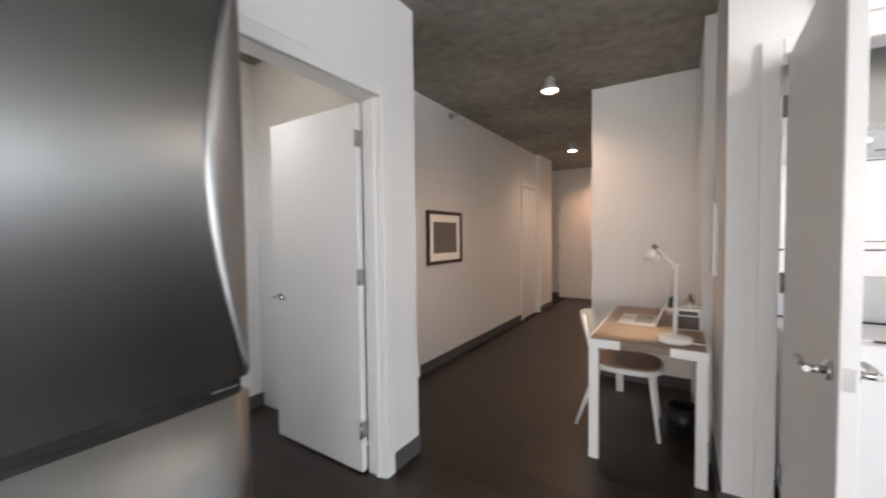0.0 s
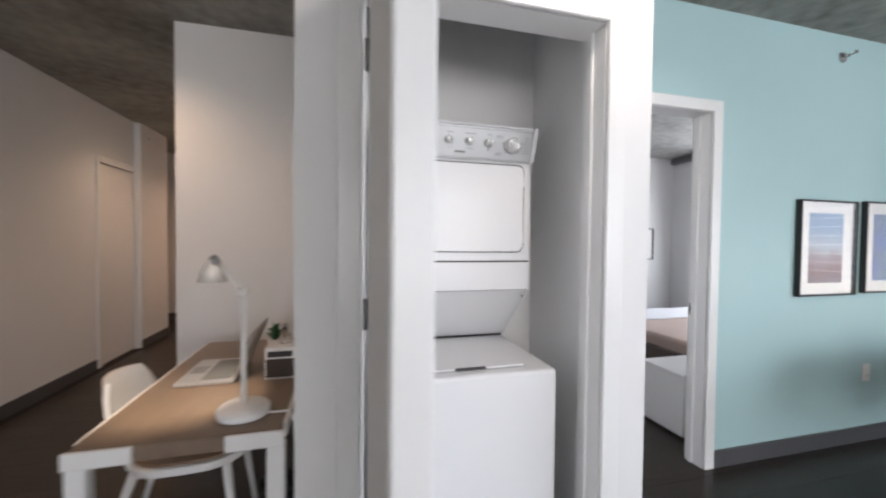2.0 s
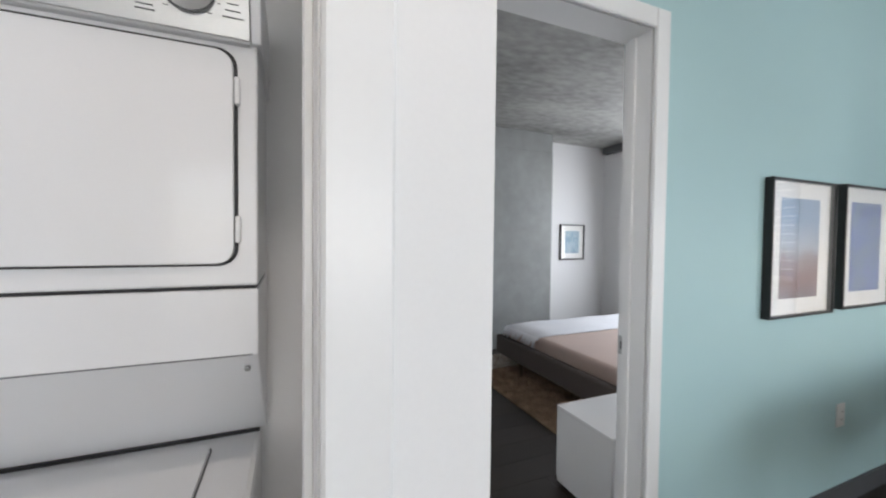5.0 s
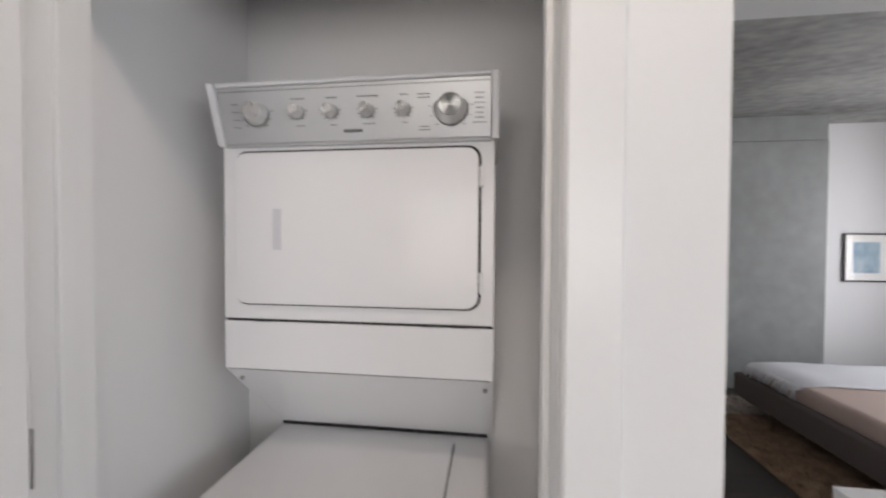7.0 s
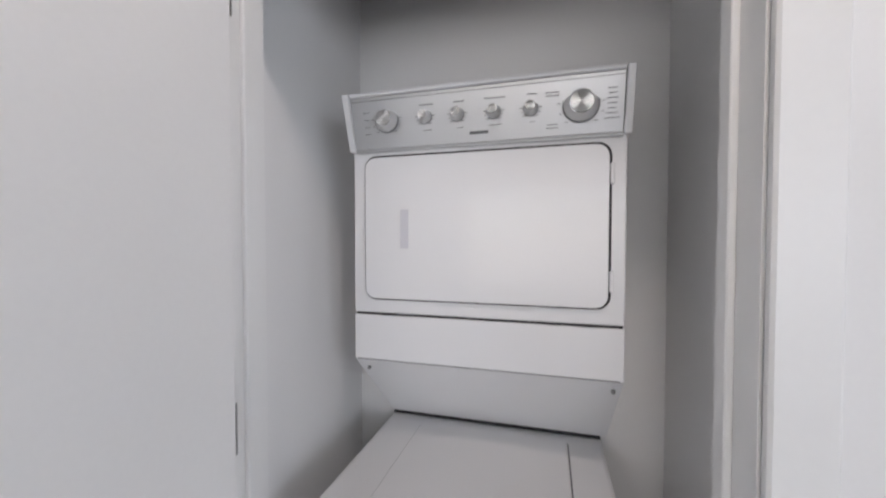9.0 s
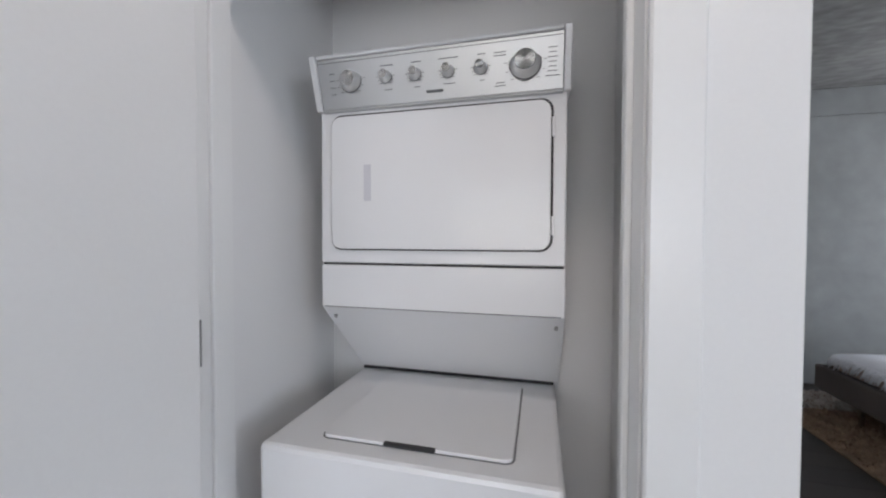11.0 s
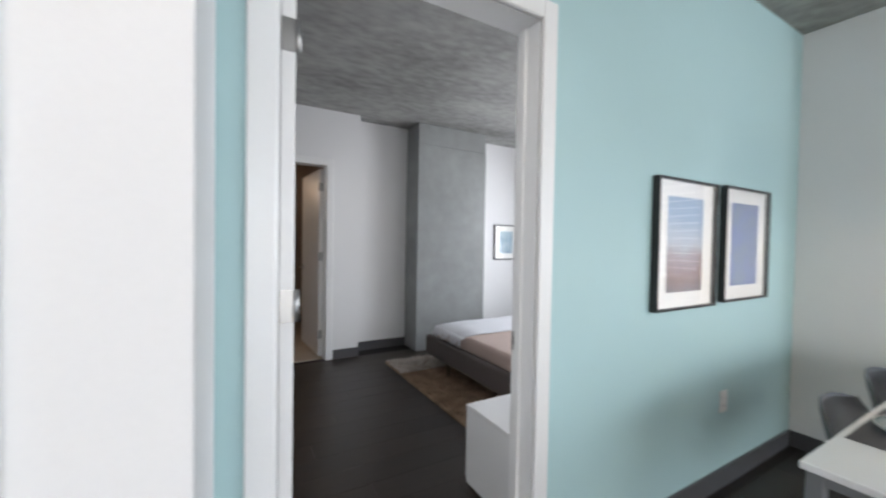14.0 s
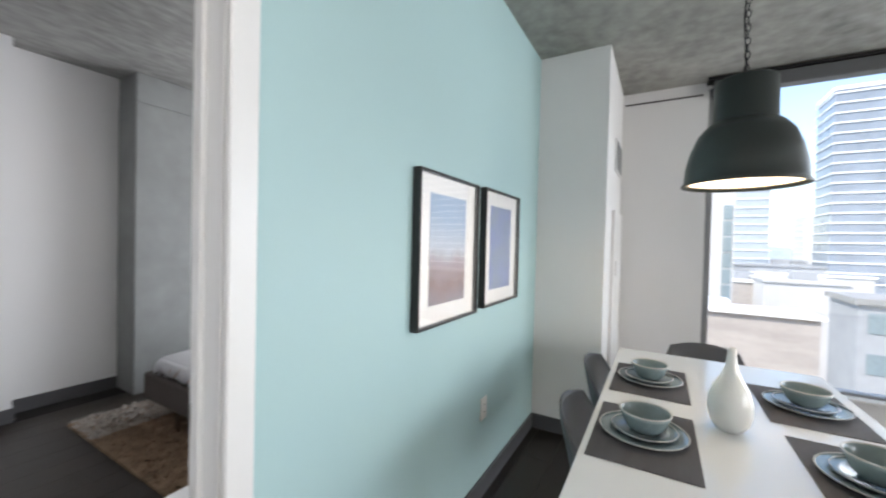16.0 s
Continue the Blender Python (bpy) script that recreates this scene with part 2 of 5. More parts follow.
banded_print(PRINT_A, [(0.22, (0.20, 0.17, 0.19)), (0.42, (0.25, 0.16, 0.15)), (0.62, (0.33, 0.27, 0.28)), (0.74, (0.42, 0.46, 0.52)), (1.0, (0.28, 0.37, 0.50))])
PRINT_B = painted("deep_blue_print", [(0.13, 0.16, 0.34), (0.20, 0.25, 0.46), (0.18, 0.23, 0.34), (0.34, 0.40, 0.48)], scale=9)
PRINT_C = painted("pale_blue_print", [(0.16, 0.26, 0.36), (0.30, 0.42, 0.50), (0.44, 0.52, 0.56)], scale=7)


# ---- building helpers ----
def block(bm, x0, y0, z0, x1, y1, z1, bevel=0.0, seg=1):
    vs = [bm.verts.new(p) for p in ((x0, y0, z0), (x1, y0, z0), (x1, y1, z0), (x0, y1, z0), (x0, y0, z1), (x1, y0, z1), (x1, y1, z1), (x0, y1, z1))]
    fs = [bm.faces.new([vs[i] for i in q]) for q in ((3, 2, 1, 0), (4, 5, 6, 7), (0, 1, 5, 4), (1, 2, 6, 5), (2, 3, 7, 6), (3, 0, 4, 7))]
    if bevel:
        bmesh.ops.bevel(bm, geom=list({e for f in fs for e in f.edges}), offset=bevel, segments=seg, affect="EDGES", profile=0.5)


def boxes(*bs, bevel=0.0, seg=1):
    bm = bmesh.new()
    for b in bs:
        block(bm, *b, bevel=bevel, seg=seg)
    return bm


def lathe(profile, n=32, cx=0.0, cy=0.0):
    """A turned shape from (radius, z) pairs."""
    bm = bmesh.new()
    rings = []
    for r, z in profile:
        if r < 1e-5:
            rings.append([bm.verts.new((cx, cy, z))])
        else:
            rings.append([bm.verts.new((cx + r * math.cos(2 * math.pi * k / n), cy + r * math.sin(2 * math.pi * k / n), z)) for k in range(n)])
    for a, b in zip(rings, rings[1:]):
        for k in range(n):
            q = [a[k % len(a)], a[(k + 1) % len(a)], b[(k + 1) % len(b)], b[k % len(b)]]
            q = list(dict.fromkeys(q))
            if len(q) > 2:
                bm.faces.new(q)
    bmesh.ops.recalc_face_normals(bm, faces=bm.faces)
    for f in bm.faces:
        f.smooth = True
    return bm


def tube(points, r, n=10, closed=False):
    """A round bar along points."""
    bm = bmesh.new()
    pts = [Vector(p) for p in points]
    rings = []
    q, last = None, None
    for i, p in enumerate(pts):
        if closed:
            d = pts[(i + 1) % len(pts)] - pts[i - 1]
        else:
            d = pts[min(i + 1, len(pts) - 1)] - pts[max(i - 1, 0)]
        d = d.normalized()
        q = d.to_track_quat("Z", "Y") if q is None else last.rotation_difference(d) @ q
        last = d
        rr = r[i] if isinstance(r, (list, tuple)) else r
        rings.append([bm.verts.new(p + q @ Vector((rr * math.cos(2 * math.pi * k / n), rr * math.sin(2 * math.pi * k / n), 0))) for k in range(n)])
    pairs = list(zip(rings, rings[1:])) + ([(rings[-1], rings[0])] if closed else [])
    for a, b in pairs:
        for k in range(n):
            f = bm.faces.new((a[k], a[(k + 1) % n], b[(k + 1) % n], b[k]))
            f.smooth = True
    if not closed:
        bm.faces.new(rings[0][::-1])
        bm.faces.new(rings[-1])
    bmesh.ops.recalc_face_normals(bm, faces=bm.faces)
    return bm


def prism(outline, d0, d1, axis="y", bevel=0.0):
    """A flat outline given depth along an axis. outline in the two other axes."""
    bm = bmesh.new()

    def at(u, v, d):
        return {"x": (d, u, v), "y": (u, d, v), "z": (u, v, d)}[axis]

    a = [bm.verts.new(at(u, v, d0)) for u, v in outline]
    b = [bm.verts.new(at(u, v, d1)) for u, v in outline]
    n = len(outline)
    bm.faces.new(a)
    bm.faces.new(b[::-1])
    for k in range(n):
        bm.faces.new((a[k], b[k], b[(k + 1) % n], a[(k + 1) % n]))
    bmesh.ops.recalc_face_normals(bm, faces=bm.faces)
    if bevel:
        bmesh.ops.bevel(bm, geom=list(bm.edges), offset=bevel, segments=2, affect="EDGES", profile=0.5)
    return bm


def round_rect(x0, y0, x1, y1, r, n=5):
    out = []
    for cx, cy, a in ((x1 - r, y1 - r, 0), (x0 + r, y1 - r, 90), (x0 + r, y0 + r, 180), (x1 - r, y0 + r, 270)):
        for k in range(n + 1):
            t = radians(a + 90 * k / n)
            out.append((cx + r * math.cos(t), cy + r * math.sin(t)))
    return out


def rim(outer, inner, d0, d1, axis="y"):
    """A flat ring between two outlines of equal count."""
    bm = bmesh.new()

    def at(u, v, d):
        return {"x": (d, u, v), "y": (u, d, v), "z": (u, v, d)}[axis]

    rows = [[bm.verts.new(at(u, v, d)) for u, v in o] for o, d in ((outer, d0), (outer, d1), (inner, d1), (inner, d0))]
    n = len(outer)
    for a, b in zip(rows, rows[1:] + rows[:1]):
        for k in range(n):
            bm.faces.new((a[k], b[k], b[(k + 1) % n], a[(k + 1) % n]))
    bmesh.ops.recalc_face_normals(bm, faces=bm.faces)
    return bm


def mesh_of(name, bm, material):
    me = bpy.data.meshes.new(name)
    bm.to_mesh(me)
    bm.free()
    me.materials.append(material)
    return me


def part(name, bm, material, parent=None, label=""):
    ob = new(name, mesh_of(name, bm, material))
    if parent is not None:
        ob.parent = parent
    return tagged(ob, label)


def thing(name, label, category, at=None, group=""):
    ob = tagged(new(name), label, category, group)
    ob.empty_display_size = 0.1
    if at is not None:
        ob.matrix_world = at
    return ob


def structure(name, bm, material, label="", category=""):
    return tagged(part(name, bm, material), label, category, kind="structure")


# ---- setting ----
TOP = 2.645
CX0, CX1 = -3.9, 5.25

structure("floor", boxes((-4.3, -3.6, -0.12, 5.45, 9.3, -0.006)), SUB, "dark floor slab under the planks", "floor")
structure("ceiling", boxes((-4.3, -3.6, TOP, 5.45, 3.76, TOP + 0.2), (-4.3, 3.76, TOP, -0.06, 9.3, TOP + 0.2)), CONC, "raw grey-brown concrete ceiling", "ceiling")
structure("ceiling_bedroom", boxes((-0.06, 3.76, TOP, 5.45, 9.3, TOP + 0.2)), CONCBED, "board-marked grey concrete bedroom ceiling", "ceiling")

# closet box with its door opening
structure("wall_closet", boxes(
    (-0.119, 3.12, 0, 0.045, 3.25, TOP), (0.905, 3.12, 0, 1.075, 3.25, TOP), (0.045, 3.12, 2.085, 0.905, 3.25, TOP),
    (-0.119, 3.25, 0, 0.0, 4.675, TOP), (0.965, 3.25, 0, 1.075, 3.70, TOP), (0.0, 4.25, 0, 0.965, 4.35, TOP), (0.965, 3.70, 0, 1.0, 4.25, TOP)),
    WHITE, "white painted closet walls", "wall")
structure("wall_alcove", boxes((-1.0, 4.675, 0, -0.119, 4.80, TOP), (-1.0, 4.80, 0, -0.88, 9.1, TOP)), WHITE, "white painted wall behind the desk", "wall")
# teal wall with the bedroom door opening
structure("wall_teal", boxes((1.075, 3.70, 0, 1.185, 3.79, TOP), (2.055, 3.70, 0, 4.285, 3.79, TOP), (1.185, 3.70, 2.075, 2.055, 3.79, TOP)),
          TEAL, "smooth teal painted wall", "wall")
structure("wall_bedroom_side", boxes((-0.06, 3.793, 0, 1.185, 3.82, TOP), (2.055, 3.793, 0, 5.2, 3.82, TOP), (1.185, 3.793, 2.075, 2.055, 3.82, TOP)), WHITE, "white bedroom side of the teal wall", "wall")
structure("wall_pier", boxes((4.285, 3.24, 0, 5.40, 3.79, TOP)), WHITE, "white painted boxed pier beside the window", "wall")
# window side
structure("wall_window", boxes((5.25, 2.62, 0, 5.40, 3.24, TOP), (5.25, -3.6, 0, 5.40, 2.62, 0.30), (5.25, -3.6, 2.60, 5.40, 2.62, TOP)), WHITE, "white wall round the big window", "wall")
# living room, unseen sides; the south opening is added to admit fill light
structure("wall_south", boxes((-2.25, -3.6, 0, -1.1, -3.45, TOP), (3.5, -3.6, 0, 5.25, -3.45, TOP), (-1.1, -3.6, 0, 3.5, -3.45, 0.35), (-1.1, -3.6, 2.55, 3.5, -3.45, TOP)), WHITE, "plain white wall", "wall")
structure("wall_kitchen", boxes((-2.25, -3.45, 0, -2.12, 1.65, TOP), (-2.12, 1.615, 0, -1.77, 1.65, TOP)), WHITE, "plain white kitchen wall", "wall")
structure("wall_side_room", boxes((-1.76, 1.615, 0, -1.64, 1.67, TOP), (-1.76, 2.50, 0, -1.64, 2.79, TOP), (-1.76, 1.67, 2.07, -1.64, 2.50, TOP),
                                  (-3.2, 1.55, 0, -2.25, 1.65, TOP), (-3.2, 1.65, 0, -3.08, 2.67, TOP), (-3.2, 2.67, 0, -1.76, 2.79, TOP)), WHITE, "white wall with an open door", "wall")
# corridor
structure("wall_corridor", boxes((-2.48, 2.79, 0, -2.36, 2.93, TOP), (-2.48, 3.72, 0, -2.36, 6.48, TOP), (-2.48, 2.93, 2.075, -2.36, 3.72, TOP),
                                 (-2.48, 6.48, 2.075, -2.36, 7.16, TOP), (-2.48, 7.16, 0, -2.30, 7.84, TOP)), WHITE, "long white corridor wall", "wall")
structure("wall_corridor_end", boxes((-4.05, 8.9, 0, -0.88, 9.05, TOP), (-4.05, 7.003, 0, -3.93, 8.9, TOP), (-3.93, 7.72, 0, -2.483, 7.84, TOP), (-3.9, 7.84, 0, -3.78, 8.9, TOP)), WHITE, "white wall at the corridor's end", "wall")
structure("wall_corridor_bath", boxes((-4.05, 2.79, 0, -3.93, 7.0, TOP), (-3.93, 2.80, 0, -2.485, 2.85, TOP), (-3.93, 5.75, 0, -2.48, 5.87, TOP)), BATHWALL, "taupe bathroom walls", "wall")
# bedroom
structure("wall_bedroom_far", boxes((-0.06, 6.775, 0, 1.17, 6.90, TOP), (2.01, 6.775, 0, 2.351, 6.96, TOP), (1.17, 6.775, 2.075, 2.01, 6.90, TOP), (2.351, 6.96, 0, 5.20, 7.08, TOP)), WHITE, "white bedroom wall with the bathroom door", "wall")
structure("wall_bedroom_left", boxes((-0.18, 3.82, 0, -0.06, 9.0, TOP)), WHITE, "plain white bedroom wall", "wall")
structure("wall_bedroom_window", boxes((5.13, 3.82, 0, 5.28, 4.25, TOP), (5.13, 6.25, 0, 5.28, 6.96, TOP), (5.13, 4.25, 0, 5.28, 6.25, 0.45), (5.13, 4.25, 2.45, 5.28, 6.25, TOP)), WHITE, "white bedroom window wall", "wall")
structure("concrete_column", boxes((2.99, 6.63, 0, 3.945, 6.957, 2.405), (2.994, 6.634, 2.405, 3.941, 6.957, TOP), bevel=0.006), COLUMN, "smooth grey cast concrete column", "column")
structure("wall_bath", boxes((0.1, 8.80, 0, 2.5, 8.92, TOP), (0.1, 6.90, 0, 0.22, 8.8, TOP), (2.38, 7.085, 0, 2.5, 8.8, TOP), (0.22, 6.903, 0, 1.17, 6.93, TOP)), BATHWALL, "dim taupe bathroom walls", "wall")
structure("floor_bath", boxes((0.22, 6.84, -0.006, 2.38, 8.8, 0.0)), GROUT, "grout bed of the bathroom tiles", "floor")
structure("floor_corridor_bath", boxes((-3.93, 2.79, -0.006, -2.42, 5.75, 0.0)), GROUT, "grout bed of the bathroom tiles", "floor")


def baseboard(runs):
    """Vinyl base strips: (x0, y0, x1, y1, nx, ny), with the side they stand out to."""
    for x0, y0, x1, y1, nx, ny in runs:
        t, h = 0.012, 0.10
        xa, xb = min(x0, x1), max(x0, x1)
        ya, yb = min(y0, y1), max(y0, y1)
        if nx:
            bm = boxes((min(x0, x0 + nx * t), ya, 0.0, max(x0, x0 + nx * t), yb, h))
        else:
            bm = boxes((xa, min(y0, y0 + ny * t), 0.0, xb, max(y0, y0 + ny * t), h))
        structure("baseboard", bm, BASEB, "dark grey vinyl baseboard", "baseboard")


baseboard([
    (2.10, 3.70, 4.285, 3.70, 0, -1), (4.285, 3.70, 4.285, 3.24, -1, 0), (4.285, 3.24, 5.25, 3.24, 0, -1), (5.25, 3.24, 5.25, 2.62, -1, 0),
    (-0.119, 3.12, 0.0, 3.12, 0, -1), (0.96, 3.12, 1.075, 3.12, 0, -1), (1.075, 3.12, 1.075, 3.70, 1, 0),
    (-0.119, 3.12, -0.119, 4.675, -1, 0), (-1.0, 4.675, -0.119, 4.675, 0, -1), (-1.0, 4.675, -1.0, 9.0, -1, 0),
    (-2.36, 3.80, -2.36, 6.42, 1, 0), (-2.30, 7.16, -2.30, 7.84, 1, 0), (-3.78, 8.9, -1.0, 8.9, 0, -1),
    (-1.64, 2.56, -1.64, 2.79, 1, 0), (-3.08, 1.58, -3.08, 2.67, 1, 0),
    (2.075, 6.775, 2.351, 6.775, 0, -1), (2.351, 6.775, 2.351, 6.96, 1, 0), (2.351, 6.96, 2.99, 6.96, 0, -1), (3.945, 6.96, 5.13, 6.96, 0, -1),
    (0.22, 8.8, 2.38, 8.8, 0, -1), (2.38, 7.085, 2.38, 8.8, -1, 0), (-0.06, 6.775, 1.10, 6.775, 0, -1),
])


def door_trim(name, axis, face, out, a0, a1, head, w, reveal0, reveal1, sides=(1, 1)):
    """Casing on a wall face and the lining of the opening. axis: the way the wall runs; face: its plane; out: +1 or -1, the side the casing stands on."""
    t = 0.018
    f0, f1 = sorted((face, face + out * t))
    ob = tagged(new(name), "white enamelled door casing and lining", "door frame", kind="structure")

    def put(nm, u0, v0, u1, v1, d0, d1, bev=0.004):
        bm = boxes((u0, d0, v0, u1, d1, v1) if axis == "x" else (d0, u0, v0, d1, u1, v1), bevel=bev)
        part(nm, bm, TRIM, ob)

    if sides[0]:
        put("casing", a0 - w, 0, a0, head + w, f0, f1)
    if sides[1]:
        put("casing", a1, 0, a1 + w, head + w, f0, f1)
    put("casing", a0 + 0.0005, head, a1 - 0.0005, head + w, f0, f1)
    r0, r1 = sorted((reveal0, reveal1))
    put("lining", a0 - 0.02, 0, a0 + 0.002, head + 0.018, r0, r1, 0)
    put("lining", a1 - 0.002, 0, a1 + 0.02, head + 0.018, r0, r1, 0)
    put("lining", a0 + 0.003, head, a1 - 0.003, head + 0.018, r0, r1, 0)
    mid = r0 + 0.06
    put("door_stop", a0 + 0.002, 0, a0 + 0.013, head, mid, mid + 0.03, 0.002)
    put("door_stop", a1 - 0.013, 0, a1 - 0.002, head, mid, mid + 0.03, 0.002)
    return ob


frame_1 = door_trim("door_frame_closet", "x", 3.12, -1, 0.065, 0.885, 2.068, 0.07, 3.123, 3.247)
frame_2 = door_trim("door_frame_bedroom", "x", 3.70, -1, 1.20, 2.038, 2.06, 0.066, 3.703, 3.818)
frame_3 = door_trim("door_frame_side_room", "y", -1.64, 1, 1.69, 2.48, 2.055, 0.068, -1.643, -1.758)
frame_4 = door_trim("door_frame_corridor_bath", "y", -2.36, 1, 2.95, 3.705, 2.06, 0.07, -2.363, -2.478)
frame_5 = door_trim("door_frame_ensuite", "x", 6.775, -1, 1.185, 1.995, 2.06, 0.07, 6.778, 6.90)
frame_6 = door_trim("door_frame_corridor", "y", -2.36, 1, 6.50, 7.14, 2.06, 0.06, -2.363, -2.478)
# bedroom side casing of the bedroom door
for u0, u1 in ((1.13, 1.20), (2.045, 2.11)):
    part("casing", boxes((u0, 3.82, 0, u1, 3.83, 2.13), bevel=0.003), TRIM, frame_2)
for z in (0.30, 1.08, 1.83):
    part("hinge", boxes((1.2025, 3.765, z - 0.05, 1.2055, 3.818, z + 0.05)), HINGE, frame_2, "satin nickel hinge leaf")
strike = part("strike_plate", boxes((2.0325, 3.782, 0.885, 2.036, 3.815, 0.955)), HINGE, frame_2, "satin nickel strike plate")
part("strike_hole", boxes((2.0318, 3.79, 0.905, 2.0325, 3.805, 0.935)), BLACK, strike)


def lever(parent, x, y, z, nx, ny, sx, sy):
    """A round rose with a straight lever. n: out of the door; s: the way the lever points."""
    n, s_ = Vector((nx, ny, 0)), Vector((sx, sy, 0))
    p = Vector((x, y, z))
    h = part("handle", tube([p, p + n * 0.012], 0.027, 20), CHROME, parent, "satin nickel lever handle")
    part("neck", tube([p + n * 0.012, p + n * 0.05], 0.011, 14), CHROME, h)
    part("lever", tube([p + n * 0.05 - s_ * 0.012, p + n * 0.054 + s_ * 0.05, p + n * 0.05 + s_ * 0.115], 0.0095, 14), CHROME, h)


def flush_door(name, label, width, height, at, swing=1, lever_x=None, levers=True):
    """A flush slab, hinged at its own origin, lying along +x; thick 0.04 towards +y."""
    d = thing(name, label, "door", at)
    part("leaf", boxes((0.003, 0, 0.012, width, 0.04, height), bevel=0.003), DOORW, d)
    lx = width - 0.07 if lever_x is None else lever_x
    if levers:
        lever(d, lx, 0, 0.94, 0, -1, -1, 0)
        lever(d, lx, 0.04, 0.94, 0, 1, -1, 0)
    part("latch_plate", boxes((width, 0.008, 0.91, width + 0.0015, 0.032, 0.97)), HINGE, d)
    for z in (0.25, 1.10, 1.85):
        part("hinge", tube([(0.0, -0.006 if swing > 0 else 0.046, z - 0.045), (0.0, -0.006 if swing > 0 else 0.046, z + 0.045)], 0.0075, 12), HINGE, d, "satin nickel hinge knuckle")
        part("hinge", boxes((-0.0005, 0.002, z - 0.045, 0.0025, 0.038, z + 0.045)), HINGE, d, "satin nickel hinge leaf")
    return d


flush_door("door_closet", "white flush laundry closet door standing open", 0.795, 2.055, pose(0.084, 3.112, 0, 0, 0, -92))
flush_door("door_bedroom", "white flush bedroom door standing open", 0.82, 2.045, pose(1.262, 3.838, 0, 0, 0, 91) @ Matrix.Translation((0, -0.0, 0)), swing=1)
flush_door("door_side_room", "white flush door standing open into a side room", 0.785, 2.04, pose(-1.765, 2.477, 0, 0, 0, 179) , swing=-1)
flush_door("door_ensuite", "white flush bathroom door standing ajar", 0.80, 2.045, pose(1.99, 6.905, 0, 0, 0, 93.5), swing=-1)
flush_door("door_corridor", "white flush corridor door, closed", 0.635, 2.05, pose(-2.40, 7.138, 0, 0, 0, -90), levers=False)
flush_door("door_corridor_end", "white flush door at the corridor's end, closed", 0.80, 2.04, pose(-2.45, 8.84, 0, 0, 0, 0), lever_x=0.73)


# ---- laundry closet ----
def knob(parent, x, z, r, turn):
    """A skirt, a fluted body, a spun face and a pointer line, round the knob's own middle."""
    y = 3.497 - (z - 1.665) * 0.26
    k = part("knob", tube([(0, 0, 0), (0, -0.004, 0), (0, -0.006, 0), (0, -0.022, 0), (0, -0.025, 0)], [r * 1.06, r * 1.06, r * 0.88, r * 0.80, r * 0.74], 36), KNOB, parent, "round brushed metal knob")
    k.location = (x, y, z)
    part("face", tube([(0, -0.0252, 0), (0, -0.0262, 0)], [r * 0.72, r * 0.68], 36), SPUN, k)
    ring = [2 * math.pi * i / 32 for i in range(32)]
    part("dial_ring", rim([(r * 1.14 * math.cos(a), r * 1.14 * math.sin(a)) for a in ring], [(r * 1.07 * math.cos(a), r * 1.07 * math.sin(a)) for a in ring], -0.0012, -0.0032), INK, k)
    c, s_ = math.cos(turn), math.sin(turn)
    part("pointer", tube([(r * 0.25 * c, -0.0266, r * 0.25 * s_), (r * 0.66 * c, -0.0266, r * 0.66 * s_)], 0.0009, 6), INK, k)
    for i in range(11):
        a = radians(-50 + 280 * i / 10)
        q = (1.36 * r * math.cos(a), 1.36 * r * math.sin(a))
        l = 0.0045 if i % 2 else 0.008
        part("dial_mark", boxes((q[0] - l / 2, -0.0024, q[1] - 0.0007, q[0] + l / 2, -0.0012, q[1] + 0.0007)), INK, k)


